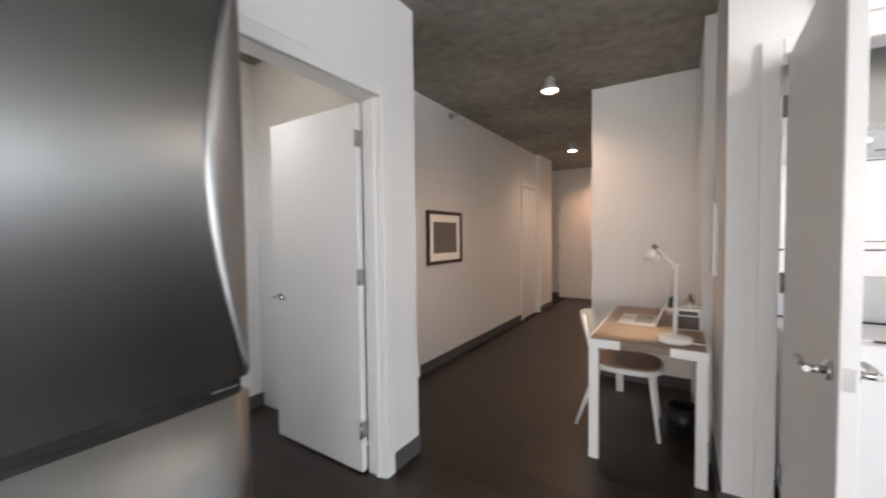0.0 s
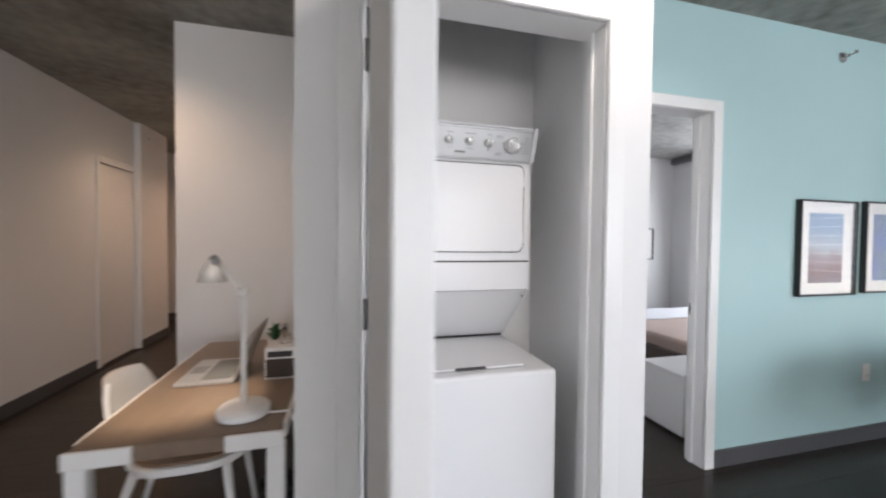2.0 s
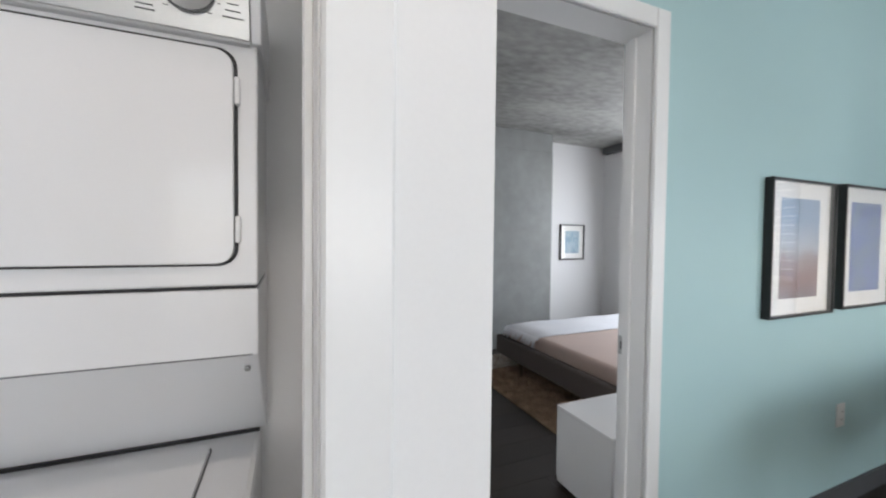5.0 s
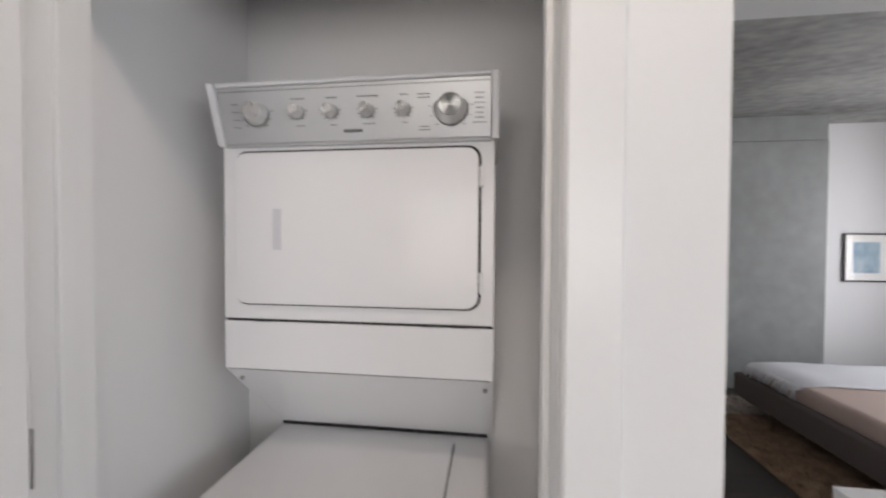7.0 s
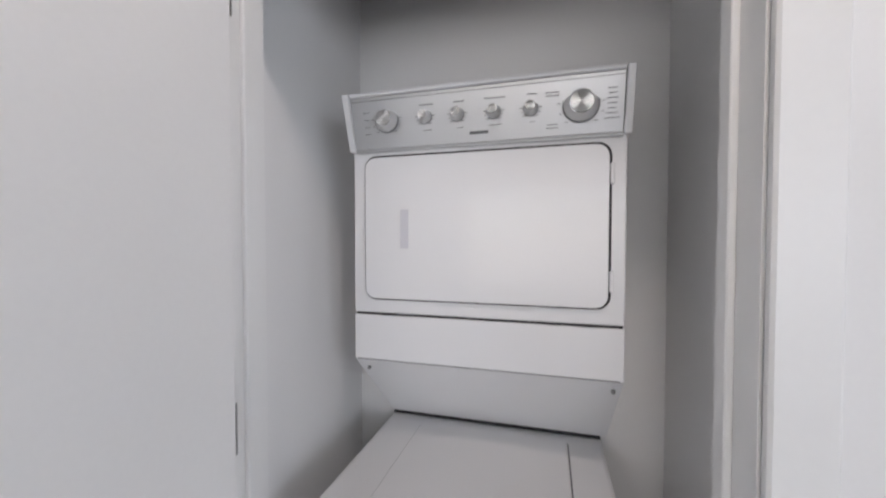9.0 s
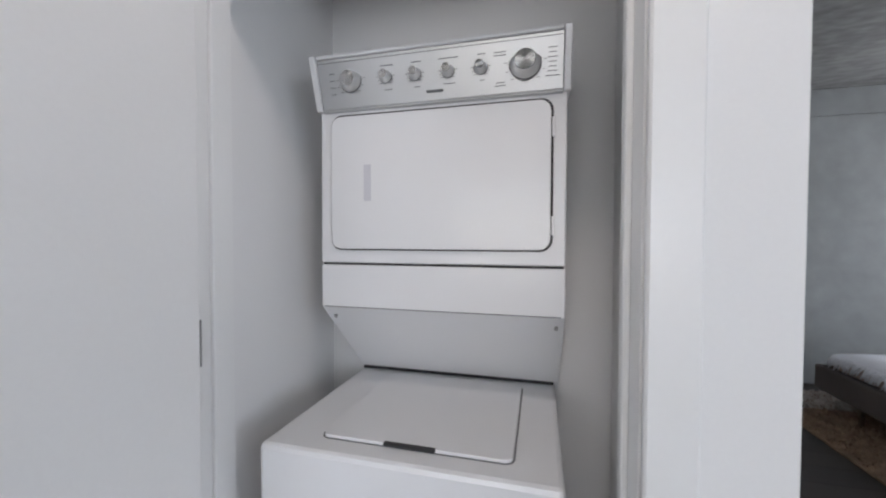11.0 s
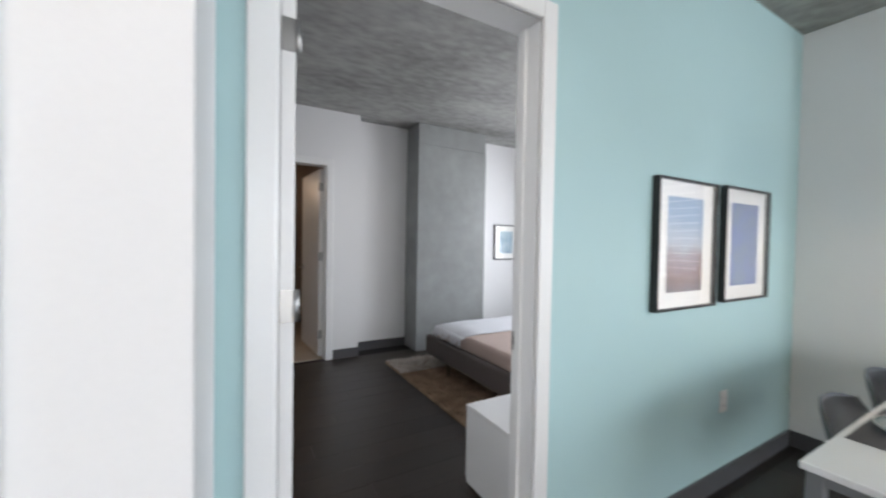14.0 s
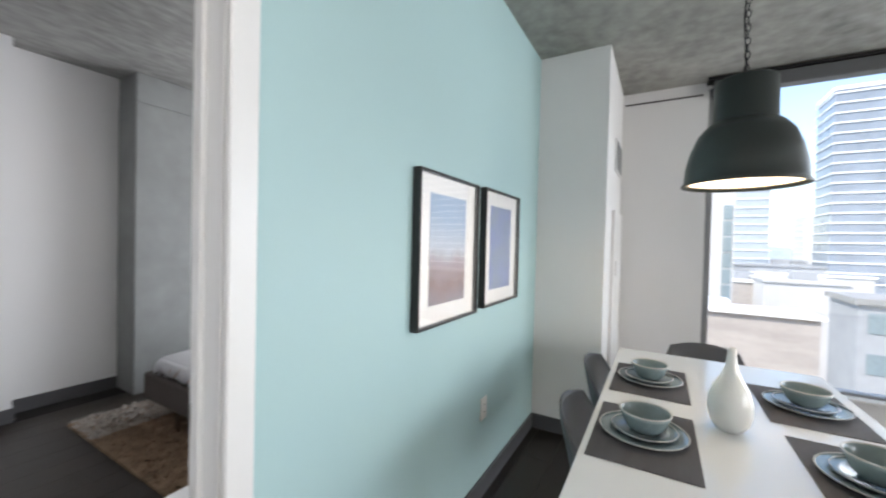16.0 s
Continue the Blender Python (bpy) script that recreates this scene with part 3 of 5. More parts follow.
def laundry_tower():
    w = thing("washer_dryer", "white stacked washer and dryer with silver control panel", "washer dryer")
    x0, x1 = 0.132, 0.806
    side = [(3.505, 1.662), (3.505, 1.232), (4.18, 1.232), (4.18, 1.662)]
    part("dryer_body", prism([(u, v) for u, v in side], x0, x1, "x", 0.004), APPL, w)
    part("dryer_base", prism([(3.505, 1.226), (3.505, 1.105), (3.765, 0.848), (4.18, 0.848), (4.18, 1.226)], x0, x1, "x", 0.003), APPL, w)
    # near-black strip stands in for the shade inside the body seam
    part("seam_shadow", boxes((x0 + 0.004, 3.509, 1.224, x1 - 0.004, 4.1, 1.234)), APDARK, w)
    for a, b in ((x0 + 0.08, x0 + 0.12), (x1 - 0.17, x1 - 0.145), (x1 - 0.10, x1 - 0.06)):
        part("vent_slot", boxes((a, 3.5035, 1.2265, b, 3.5055, 1.2315)), APDARK, w)
    # control panel, leaning forward, with flared white end caps
    panel = part("control_panel", prism([(3.497, 1.664), (3.464, 1.788), (4.10, 1.788), (4.10, 1.664)], x0 + 0.012, x1 - 0.010, "x", 0.002), APGREY, w, "silver printed control panel")
    for a, b, s_ in ((x0 - 0.006, x0 + 0.011, -1), (x1 - 0.009, x1 + 0.008, 1)):
        part("end_cap", prism([(3.494, 1.660), (3.451, 1.796), (3.50, 1.802), (4.11, 1.802), (4.11, 1.660)], a, b, "x", 0.003), APPL, w)
    part("top_trim", boxes((x0 + 0.012, 3.460, 1.789, x1 - 0.010, 4.10, 1.799), bevel=0.002), APPL, w)
    part("panel_lip", boxes((x0 + 0.012, 3.494, 1.656, x1 - 0.010, 3.52, 1.663), bevel=0.002), APGREY, w)
    for x, z, r, turn in ((0.240, 1.731, 0.028, 1.4), (0.342, 1.731, 0.0155, 0.1), (0.424, 1.730, 0.0155, 2.4), (0.512, 1.729, 0.0155, 1.6), (0.597, 1.728, 0.0155, 2.2), (0.706, 1.727, 0.035, 1.9)):
        knob(panel, x, z, r, turn)
    rnd = random.Random(4)

    def bar(x, z, l, h=0.0022):
        y = 3.497 - (z - 1.665) * 0.26
        part("printed_text", boxes((x - l / 2, y - 0.0022, z - h / 2, x + l / 2, y - 0.0008, z + h / 2)), INK, panel)
    for x, l in ((0.347, 0.035), (0.429, 0.026), (0.515, 0.05), (0.600, 0.02)):
        bar(x, 1.758, l)
        bar(x, 1.700, l * 0.6, 0.0016)
    for k in range(7):
        bar(0.770, 1.755 - k * 0.010, rnd.uniform(0.016, 0.034), 0.0016)
    for z in (1.757, 1.750, 1.690, 1.683):
        bar(0.645, z, rnd.uniform(0.02, 0.032), 0.002)
    for z in (1.752, 1.735, 1.718, 1.701):
        bar(0.185, z, rnd.uniform(0.014, 0.024), 0.0016)
    bar(0.475, 1.686, 0.045, 0.007)
    part("panel_line", boxes((x0 + 0.014, 3.4655, 1.7785, x1 - 0.012, 3.468, 1.7800)), INK, panel)
    # dryer door: raised rounded panel in a dark gap
    door = part("dryer_door", prism(round_rect(0.170, 1.272, 0.7685, 1.642, 0.028), 3.494, 3.506, "y", 0.002), APPL, w, "white rounded dryer door")
    part("door_gap", rim(round_rect(0.1660, 1.2680, 0.7745, 1.6475, 0.031), round_rect(0.1705, 1.2725, 0.7690, 1.6425, 0.0275), 3.5015, 3.5045), APDARK, w)
    part("door_recess", boxes((0.270, 3.4932, 1.405, 0.292, 3.4945, 1.505), bevel=0.0005), GRIP, door, "shallow grey finger grip")
    for z in (1.575, 1.333):
        part("hinge", boxes((0.7705, 3.492, z - 0.024, 0.7790, 3.505, z + 0.024), bevel=0.002), APPL, w)
    part("lower_panel_line", boxes((x0 + 0.01, 3.5042, 1.104, x1 - 0.01, 3.5056, 1.1065)), INK, w)
    for x in (x0 + 0.03, x1 - 0.02):
        part("screw", tube([(x, 3.532, 1.075), (x, 3.527, 1.070)], 0.005, 10), HINGE, w)
    # washer with its lid
    part("washer_body", boxes((x0, 3.245, 0.02, x1 - 0.012, 4.15, 0.838), bevel=0.012, seg=2), APPL, w)
    part("deck_gap", boxes((x0 + 0.004, 3.764, 0.8385, x1 - 0.016, 3.80, 0.8475)), APDARK, w)
    lid = part("washer_lid", prism(round_rect(0.255, 3.305, 0.694, 3.722, 0.02), 0.838, 0.846, "z", 0.002), APPL, w)
    part("lid_gap", rim(round_rect(0.251, 3.301, 0.698, 3.726, 0.024), round_rect(0.2545, 3.3045, 0.6945, 3.7225, 0.0205), 0.838, 0.8395, "z"), INK, w)
    part("lid_grip", boxes((0.41, 3.300, 0.8385, 0.53, 3.312, 0.8475), bevel=0.002), APDARK, lid)
    for x in (x0 + 0.05, x1 - 0.06):
        for y in (3.30, 4.08):
            part("foot", tube([(x, y, 0.0), (x, y, 0.022)], 0.02, 12), BLACK, w)


laundry_tower()

# access panel over the closet door
acc = thing("access_panel", "white framed access panel above the closet door", "wall panel")
for b in ((0.17, 3.102, 2.170, 0.79, 3.120, 2.200), (0.17, 3.102, 2.57, 0.79, 3.120, 2.60), (0.17, 3.102, 2.2005, 0.20, 3.120, 2.5695), (0.76, 3.102, 2.2005, 0.79, 3.120, 2.5695)):
    part("frame", boxes(b, bevel=0.004), TRIM, acc)
part("panel", boxes((0.2005, 3.110, 2.2005, 0.7595, 3.121, 2.5695)), WHITE, acc)


# ---- desk alcove ----
def desk():
    d = thing("desk", "white-framed desk with a brown wood top", "desk")
    x0, x1, y0, y1, z = -0.745, -0.165, 3.25, 4.42, 0.715
    part("desktop", boxes((x0 + 0.012, y0 + 0.012, z - 0.022, x1 - 0.012, y1 - 0.012, z + 0.002), bevel=0.002), DESKTOP, d, "brown wood desk top")
    for b in ((x0, y0, z - 0.05, x0 + 0.17, y0 + 0.0115, z), (x1 - 0.17, y0, z - 0.05, x1, y0 + 0.0115, z)):
        part("corner_plate", boxes(b, bevel=0.002), LACQ, d)
    part("front_rail", boxes((x0 + 0.171, y0 + 0.004, z - 0.045, x1 - 0.171, y0 + 0.0115, z), bevel=0.001), DESKTOP, d)
    for b in ((x0, y0 + 0.06, z - 0.05, x0 + 0.0115, y1 - 0.06, z), (x1 - 0.0115, y0 + 0.06, z - 0.05, x1, y1 - 0.06, z), (x0, y1 - 0.0115, z - 0.05, x1, y1, z)):
        part("rail", boxes(b, bevel=0.001), LACQ, d)
    for x in (x0, x1 - 0.055):
        for y in (y0, y1 - 0.055):
            part("leg", boxes((x, y + 0.012, 0, x + 0.055, y + 0.055, z - 0.051) if y == y0 else (x, y, 0, x + 0.055, y + 0.043, z - 0.051), bevel=0.004), LACQ, d)
    return d


desk()


def desk_chair():
    c = thing("desk_chair", "white moulded chair with a tan wood seat at the desk", "chair", pose(-0.615, 3.83, 0, 0, 0, -88))
    # the sitter faces +y in the chair's own axes
    part("seat", prism(round_rect(-0.20, -0.19, 0.20, 0.22, 0.15, 6), 0.440, 0.452, "z", 0.004), SEATW, c, "tan wood seat pad")
    part("seat_rim", prism(round_rect(-0.215, -0.205, 0.215, 0.235, 0.16, 6), 0.405, 0.4395, "z", 0.008), LACQ, c)
    bm = bmesh.new()
    rows = []
    for j in range(7):
        v = j / 6
        z = 0.43 + 0.335 * v
        y = -0.20 - 0.085 * v
        half = 0.165 + 0.03 * math.sin(math.pi * v) - 0.05 * max(0, v - 0.75) * 4 * 0.8
        rows.append([(half * math.sin(radians(-70 + 140 * i / 10)) / math.sin(radians(70)), y + 0.07 * (1 - math.cos(radians(-70 + 140 * i / 10))), z - 0.05 * max(0, v - 0.8) * abs(i - 5) / 5) for i in range(11)])
    front = [[bm.verts.new(p) for p in r] for r in rows]
    back = [[bm.verts.new((p[0] * 1.03, p[1] - 0.014, p[2])) for p in r] for r in rows]
    for j in range(6):
        for i in range(10):
            bm.faces.new((front[j][i], front[j][i + 1], front[j + 1][i + 1], front[j + 1][i])).smooth = True
            bm.faces.new((back[j][i], back[j + 1][i], back[j + 1][i + 1], back[j][i + 1])).smooth = True
    for j in range(6):
        for i in (0, 10):
            bm.faces.new((front[j][i], front[j + 1][i], back[j + 1][i], back[j][i]))
    for i in range(10):
        for j in (0, 6):
            bm.faces.new((front[j][i], front[j][i + 1], back[j][i + 1], back[j][i]))
    bmesh.ops.recalc_face_normals(bm, faces=bm.faces)
    part("backrest", bm, LACQ, c)
    for sx in (-1, 1):
        for y, ty in ((-0.15, -0.29), (0.16, 0.21)):
            part("leg", tube([(sx * 0.15, y, 0.42), (sx * 0.19, ty, 0.0)], [0.019, 0.013], 10), LACQ, c)


desk_chair()


def desk_lamp():
    l = thing("desk_lamp", "white jointed desk lamp with a glass shade", "desk lamp")
    x, y, z = -0.315, 3.40, 0.7175
    part("base", lathe([(0, z), (0.082, z), (0.086, z + 0.006), (0.084, z + 0.026), (0.07, z + 0.034), (0.02, z + 0.038), (0, z + 0.038)], 32, x, y), LACQ, l)
    part("pole", tube([(x, y, z + 0.03), (x, y, 1.13)], 0.0105, 12), LACQ, l)
    part("joint", tube([(x - 0.016, y, 1.135), (x + 0.016, y, 1.135)], 0.016, 14), LACQ, l)
    part("arm", tube([(x, y, 1.135), (x - 0.10, y + 0.06, 1.235)], 0.008, 10), LACQ, l)
    part("arm_cap", tube([(x - 0.095, y + 0.055, 1.228), (x - 0.112, y + 0.062, 1.252)], 0.014, 12), GREYTUBE, l)
    part("shade", lathe([(0.014, 1.238), (0.02, 1.232), (0.036, 1.20), (0.046, 1.165), (0.044, 1.165), (0.034, 1.198), (0.018, 1.229)], 24, x - 0.115, y + 0.07), SHADEG, l, "clear frosted glass shade")
    part("bulb", lathe([(0, 1.226), (0.012, 1.222), (0.018, 1.20), (0.012, 1.182), (0, 1.178)], 16, x - 0.115, y + 0.07), SOFTGLOW, l)
    part("cable", tube([(x + 0.06, y - 0.02, z + 0.008), (x + 0.10, y - 0.02, z + 0.004), (-0.172, 3.38, z + 0.005), (-0.150, 3.38, 0.68), (-0.146, 3.42, 0.40), (-0.142, 3.5, 0.03)], 0.004, 8), LACQ, l)


desk_lamp()


def laptop():
    l = thing("laptop", "open silver laptop on the desk", "laptop")
    part("base", boxes((-0.645, 3.70, 0.7175, -0.425, 4.02, 0.732), bevel=0.004, seg=2), LAPTOP, l)
    part("keyboard", boxes((-0.555, 3.73, 0.732, -0.445, 3.99, 0.7335)), INK, l)
    part("trackpad", boxes((-0.63, 3.82, 0.732, -0.57, 3.91, 0.7328)), GREYTUBE, l)
    s = part("screen", prism([(-0.428, 0.733), (-0.355, 0.925), (-0.350, 0.923), (-0.421, 0.733)], 3.70, 4.02, "y"), LAPTOP, l)
    part("display", prism([(-0.4283, 0.742), (-0.3615, 0.917), (-0.3607, 0.917), (-0.4275, 0.742)], 3.71, 4.01, "y"), SCREEN, s)


laptop()

radio = thing("desk_organizer", "small white desk caddy with dark openings", "caddy")
part("shell", boxes((-0.31, 3.72, 0.7175, -0.185, 3.73, 0.85), (-0.31, 3.84, 0.7175, -0.185, 3.85, 0.85), (-0.31, 3.7305, 0.7175, -0.185, 3.8395, 0.7275), (-0.31, 3.7305, 0.84, -0.185, 3.8395, 0.85), (-0.195, 3.7305, 0.728, -0.185, 3.8395, 0.8395), bevel=0.0), LACQ, radio)
part("shelf", boxes((-0.308, 3.731, 0.785, -0.196, 3.839, 0.791)), LACQ, radio)
part("front_panel", boxes((-0.305, 3.7180, 0.7225, -0.192, 3.7198, 0.803)), BROWNF, radio, "dark brown front panel")
part("dark_front", boxes((-0.30, 3.7185, 0.81, -0.20, 3.7205, 0.835)), BLACK, radio)
for k, (zz, hh) in enumerate(((0.7275, 0.04), (0.791, 0.03))):
    part("paper_stack", boxes((-0.30, 3.74, zz, -0.20, 3.83, zz + hh)), BLACK if k == 0 else INK, radio)
jar = thing("bottle", "small clear glass bottle on the caddy", "bottle")
part("body", lathe([(0, 0.8505), (0.022, 0.8505), (0.024, 0.856), (0.024, 0.89), (0.012, 0.905), (0.010, 0.925), (0, 0.925)], 20, -0.24, 3.79), FROST, jar)
part("stopper", lathe([(0, 0.9255), (0.012, 0.9255), (0.012, 0.938), (0, 0.938)], 16, -0.24, 3.79), HINGE, jar)


def little_plant():
    p = thing("potted_plant", "small green plant in a white pot on the desk", "plant")
    x, y, z = -0.345, 4.18, 0.7175
    part("pot", lathe([(0, z), (0.035, z), (0.042, z + 0.06), (0.038, z + 0.06), (0.033, z + 0.05), (0, z + 0.05)], 20, x, y), LACQ, p)
    rnd = random.Random(8)
    for k in range(22):
        a, t = rnd.uniform(0, 6.28), rnd.uniform(0.2, 1.0)
        r, h = 0.05 * t, 0.06 + 0.07 * (1 - t) + rnd.uniform(0, 0.03)
        bm = bmesh.new()
        c, s_ = math.cos(a), math.sin(a)
        pts = [(0.004, -0.006, 0.048), (r * 0.7, -0.013, h), (r * 1.25, 0, h + 0.012), (r * 0.7, 0.013, h), (0.004, 0.006, 0.048)]
        bm.faces.new([bm.verts.new((x + c * u - s_ * v, y + s_ * u + c * v, z + w)) for u, v, w in pts])
        part("leaf", bm, GREEN, p)


little_plant()

bin_ = thing("waste_bin", "glossy black waste bin under the desk", "bin")
part("body", lathe([(0, 0.0), (0.085, 0.0), (0.098, 0.17), (0.092, 0.17), (0.08, 0.012), (0, 0.012)], 28, -0.27, 3.88), BIN, bin_)
part("rim", lathe([(0.097, 0.168), (0.103, 0.170), (0.103, 0.178), (0.091, 0.178), (0.091, 0.168)], 28, -0.27, 3.88), BIN, bin_)

board = thing("wall_panel", "thin white framed board on the closet side wall", "wall panel")
part("board", boxes((-0.142, 3.56, 1.07, -0.119, 3.80, 1.49), bevel=0.004), LACQ, board)


# ---- pictures ----
def picture(name, label, m, w, h, depth, bar, mat, art, frame_mat, mat_z=None, deep=0.013):
    """A framed print; its back at y=0, facing -y, with its middle at the origin."""
    p = thing(name, label, "picture", m)
    for b in ((-w / 2, h / 2 - bar, w / 2, h / 2), (-w / 2, -h / 2, w / 2, -h / 2 + bar), (-w / 2, -h / 2 + bar, -w / 2 + bar, h / 2 - bar), (w / 2 - bar, -h / 2 + bar, w / 2, h / 2 - bar)):
        part("frame", boxes((b[0], -depth, b[1], b[2], 0, b[3]), bevel=0.0015), frame_mat, p)
    part("mount", boxes((-w / 2 + bar, -deep + 0.002, -h / 2 + bar, w / 2 - bar, -0.002, h / 2 - bar)), MATW, p)
    a, b = w / 2 - bar - mat, h / 2 - bar - (mat if mat_z is None else mat_z)
    part("print", boxes((-a, -deep, -b, a, -deep + 0.0015, b)), art, p)
    pane = part("glass", boxes((-w / 2 + bar, -depth + 0.004, -h / 2 + bar, w / 2 - bar, -depth + 0.006, h / 2 - bar)), GLASS, p)
    pane.visible_shadow = False
    return p


picture("framed_print", "black box-framed abstract blue and rust print on teal wall", pose(2.965, 3.70, 1.292), 0.505, 0.60, 0.035, 0.010, 0.0925, PRINT_A, FRAMEB, 0.07)
picture("framed_print", "black box-framed deep blue print on teal wall", pose(3.552, 3.70, 1.299), 0.505, 0.60, 0.035, 0.010, 0.0925, PRINT_B, FRAMEB, 0.07)
picture("framed_print", "brown-framed dark print on the corridor wall", pose(-2.36, 4.25, 1.30, 0, 0, 90), 0.66, 0.535, 0.028, 0.035, 0.075, PRINTDARK, BROWNF)
picture("framed_print", "thin black-framed pale blue print in the bedroom", pose(4.55, 6.96, 1.285), 0.42, 0.49, 0.03, 0.014, 0.075, PRINT_C, FRAMEB)
canvas = thing("canvas_print", "teal canvas print above the toilet", "picture")
part("canvas", boxes((1.545, 8.775, 1.07, 1.95, 8.80, 1.53), bevel=0.004), TEALP, canvas)


# ---- small wall and ceiling fittings ----
def outlet(x, z):
    o = thing("wall_outlet", "white wall outlet plate on the teal wall", "outlet")
    part("plate", boxes((x - 0.036, 3.693, z - 0.058, x + 0.036, 3.70, z + 0.058), bevel=0.002), TRIM, o)
    for dz in (-0.02, 0.02):
        s = part("socket", boxes((x - 0.017, 3.6905, z + dz - 0.014, x + 0.017, 3.694, z + dz + 0.014), bevel=0.001), TRIM, o)
        for dx in (-0.006, 0.006):
            part("slot", boxes((x + dx - 0.001, 3.6898, z + dz - 0.004, x + dx + 0.001, 3.6906, z + dz + 0.005)), INK, s)


outlet(3.40, 0.461)


def sprinkler(m, label):
    s = thing("fire_sprinkler", label, "sprinkler", m)
    part("escutcheon", tube([(0, 0, 0), (0, -0.006, 0)], 0.033, 24), HINGE, s)
    part("stem", tube([(0, -0.006, 0), (0, -0.035, 0)], 0.010, 12), CHROME, s)
    for dx in (-0.010, 0.010):
        part("yoke", tube([(dx * 0.6, -0.035, 0), (dx, -0.050, 0), (dx * 0.4, -0.066, 0)], 0.0025, 8), CHROME, s)
    part("deflector", boxes((-0.016, -0.070, -0.002, 0.016, -0.066, 0.014), bevel=0.001), CHROME, s)


sprinkler(pose(3.075, 3.70, 2.505), "chrome sidewall fire sprinkler on the teal wall")
sprinkler(pose(-2.36, 4.40, 2.575, 0, 0, 90), "chrome sidewall fire sprinkler on the corridor wall")
sprinkler(pose(-2.36, 7.35, 2.50, 0, 0, 90), "chrome sidewall fire sprinkler far down the corridor")


def downlight(x, y):
    d = thing("ceiling_spotlight", "brushed metal cylinder spotlight on the concrete ceiling", "ceiling light", group="ceiling spotlights")
    part("canopy", lathe([(0, TOP), (0.03, TOP), (0.03, TOP - 0.012), (0, TOP - 0.012)], 24, x, y), HINGE, d)
    part("housing", lathe([(0, TOP - 0.0125), (0.034, TOP - 0.0125), (0.042, TOP - 0.02), (0.044, TOP - 0.075), (0.078, TOP - 0.128), (0.075, TOP - 0.128), (0.041, TOP - 0.078), (0, TOP - 0.074)], 28, x, y), APGREY, d)
    part("bulb", lathe([(0, TOP - 0.0995), (0.055, TOP - 0.1015), (0.064, TOP - 0.114), (0.05, TOP - 0.126), (0, TOP - 0.130)], 24, x, y), GLOW, d, "glowing warm bulb")
    return d


downlight(-1.235, 4.16)
downlight(-1.64, 6.60)
downlight(-1.55, 8.42)
downlight(0.80, 2.72)
for x, y, e, tint, cone, fade in ((-1.235, 4.16, 12, (1.0, 0.66, 0.43), 150, 0.9), (-1.64, 6.60, 9, (1.0, 0.66, 0.43), 150, 0.9), (-1.55, 8.42, 17, (1.0, 0.58, 0.36), 150, 0.9), (0.80, 2.72, 9, (1.0, 0.88, 0.80), 172, 0.35)):
    lamp("spotlight_light", "SPOT", look((x, y, TOP - 0.145), (x, y, 0)), e, tint, spot=(cone, fade), soft=0.05)
lamp("desk_lamp_light", "SPOT", look((-0.43, 3.47, 1.16), (-0.57, 3.60, 0.7)), 5.5, (1.0, 0.80, 0.60), spot=(80, 0.8), soft=0.02)


# ceiling light added out of view to brighten the side room
sl = thing("ceiling_light", "added, unseen round frosted ceiling light brightening the side room", "ceiling light")
part("base", lathe([(0, TOP), (0.15, TOP), (0.15, TOP - 0.02), (0, TOP - 0.02)], 32, -2.45, 2.05), TRIM, sl)
part("diffuser", lathe([(0.14, TOP - 0.0205), (0.135, TOP - 0.06), (0.09, TOP - 0.085), (0, TOP - 0.09)], 32, -2.45, 2.05), SCONCE, sl, "glowing frosted diffuser")
lamp("added_side_room_fill", "SPOT", look((-2.45, 2.05, TOP - 0.10), (-2.45, 2.05, 0)), 10, (0.94, 0.97, 1.0), spot=(130, 0.9), soft=0.1)


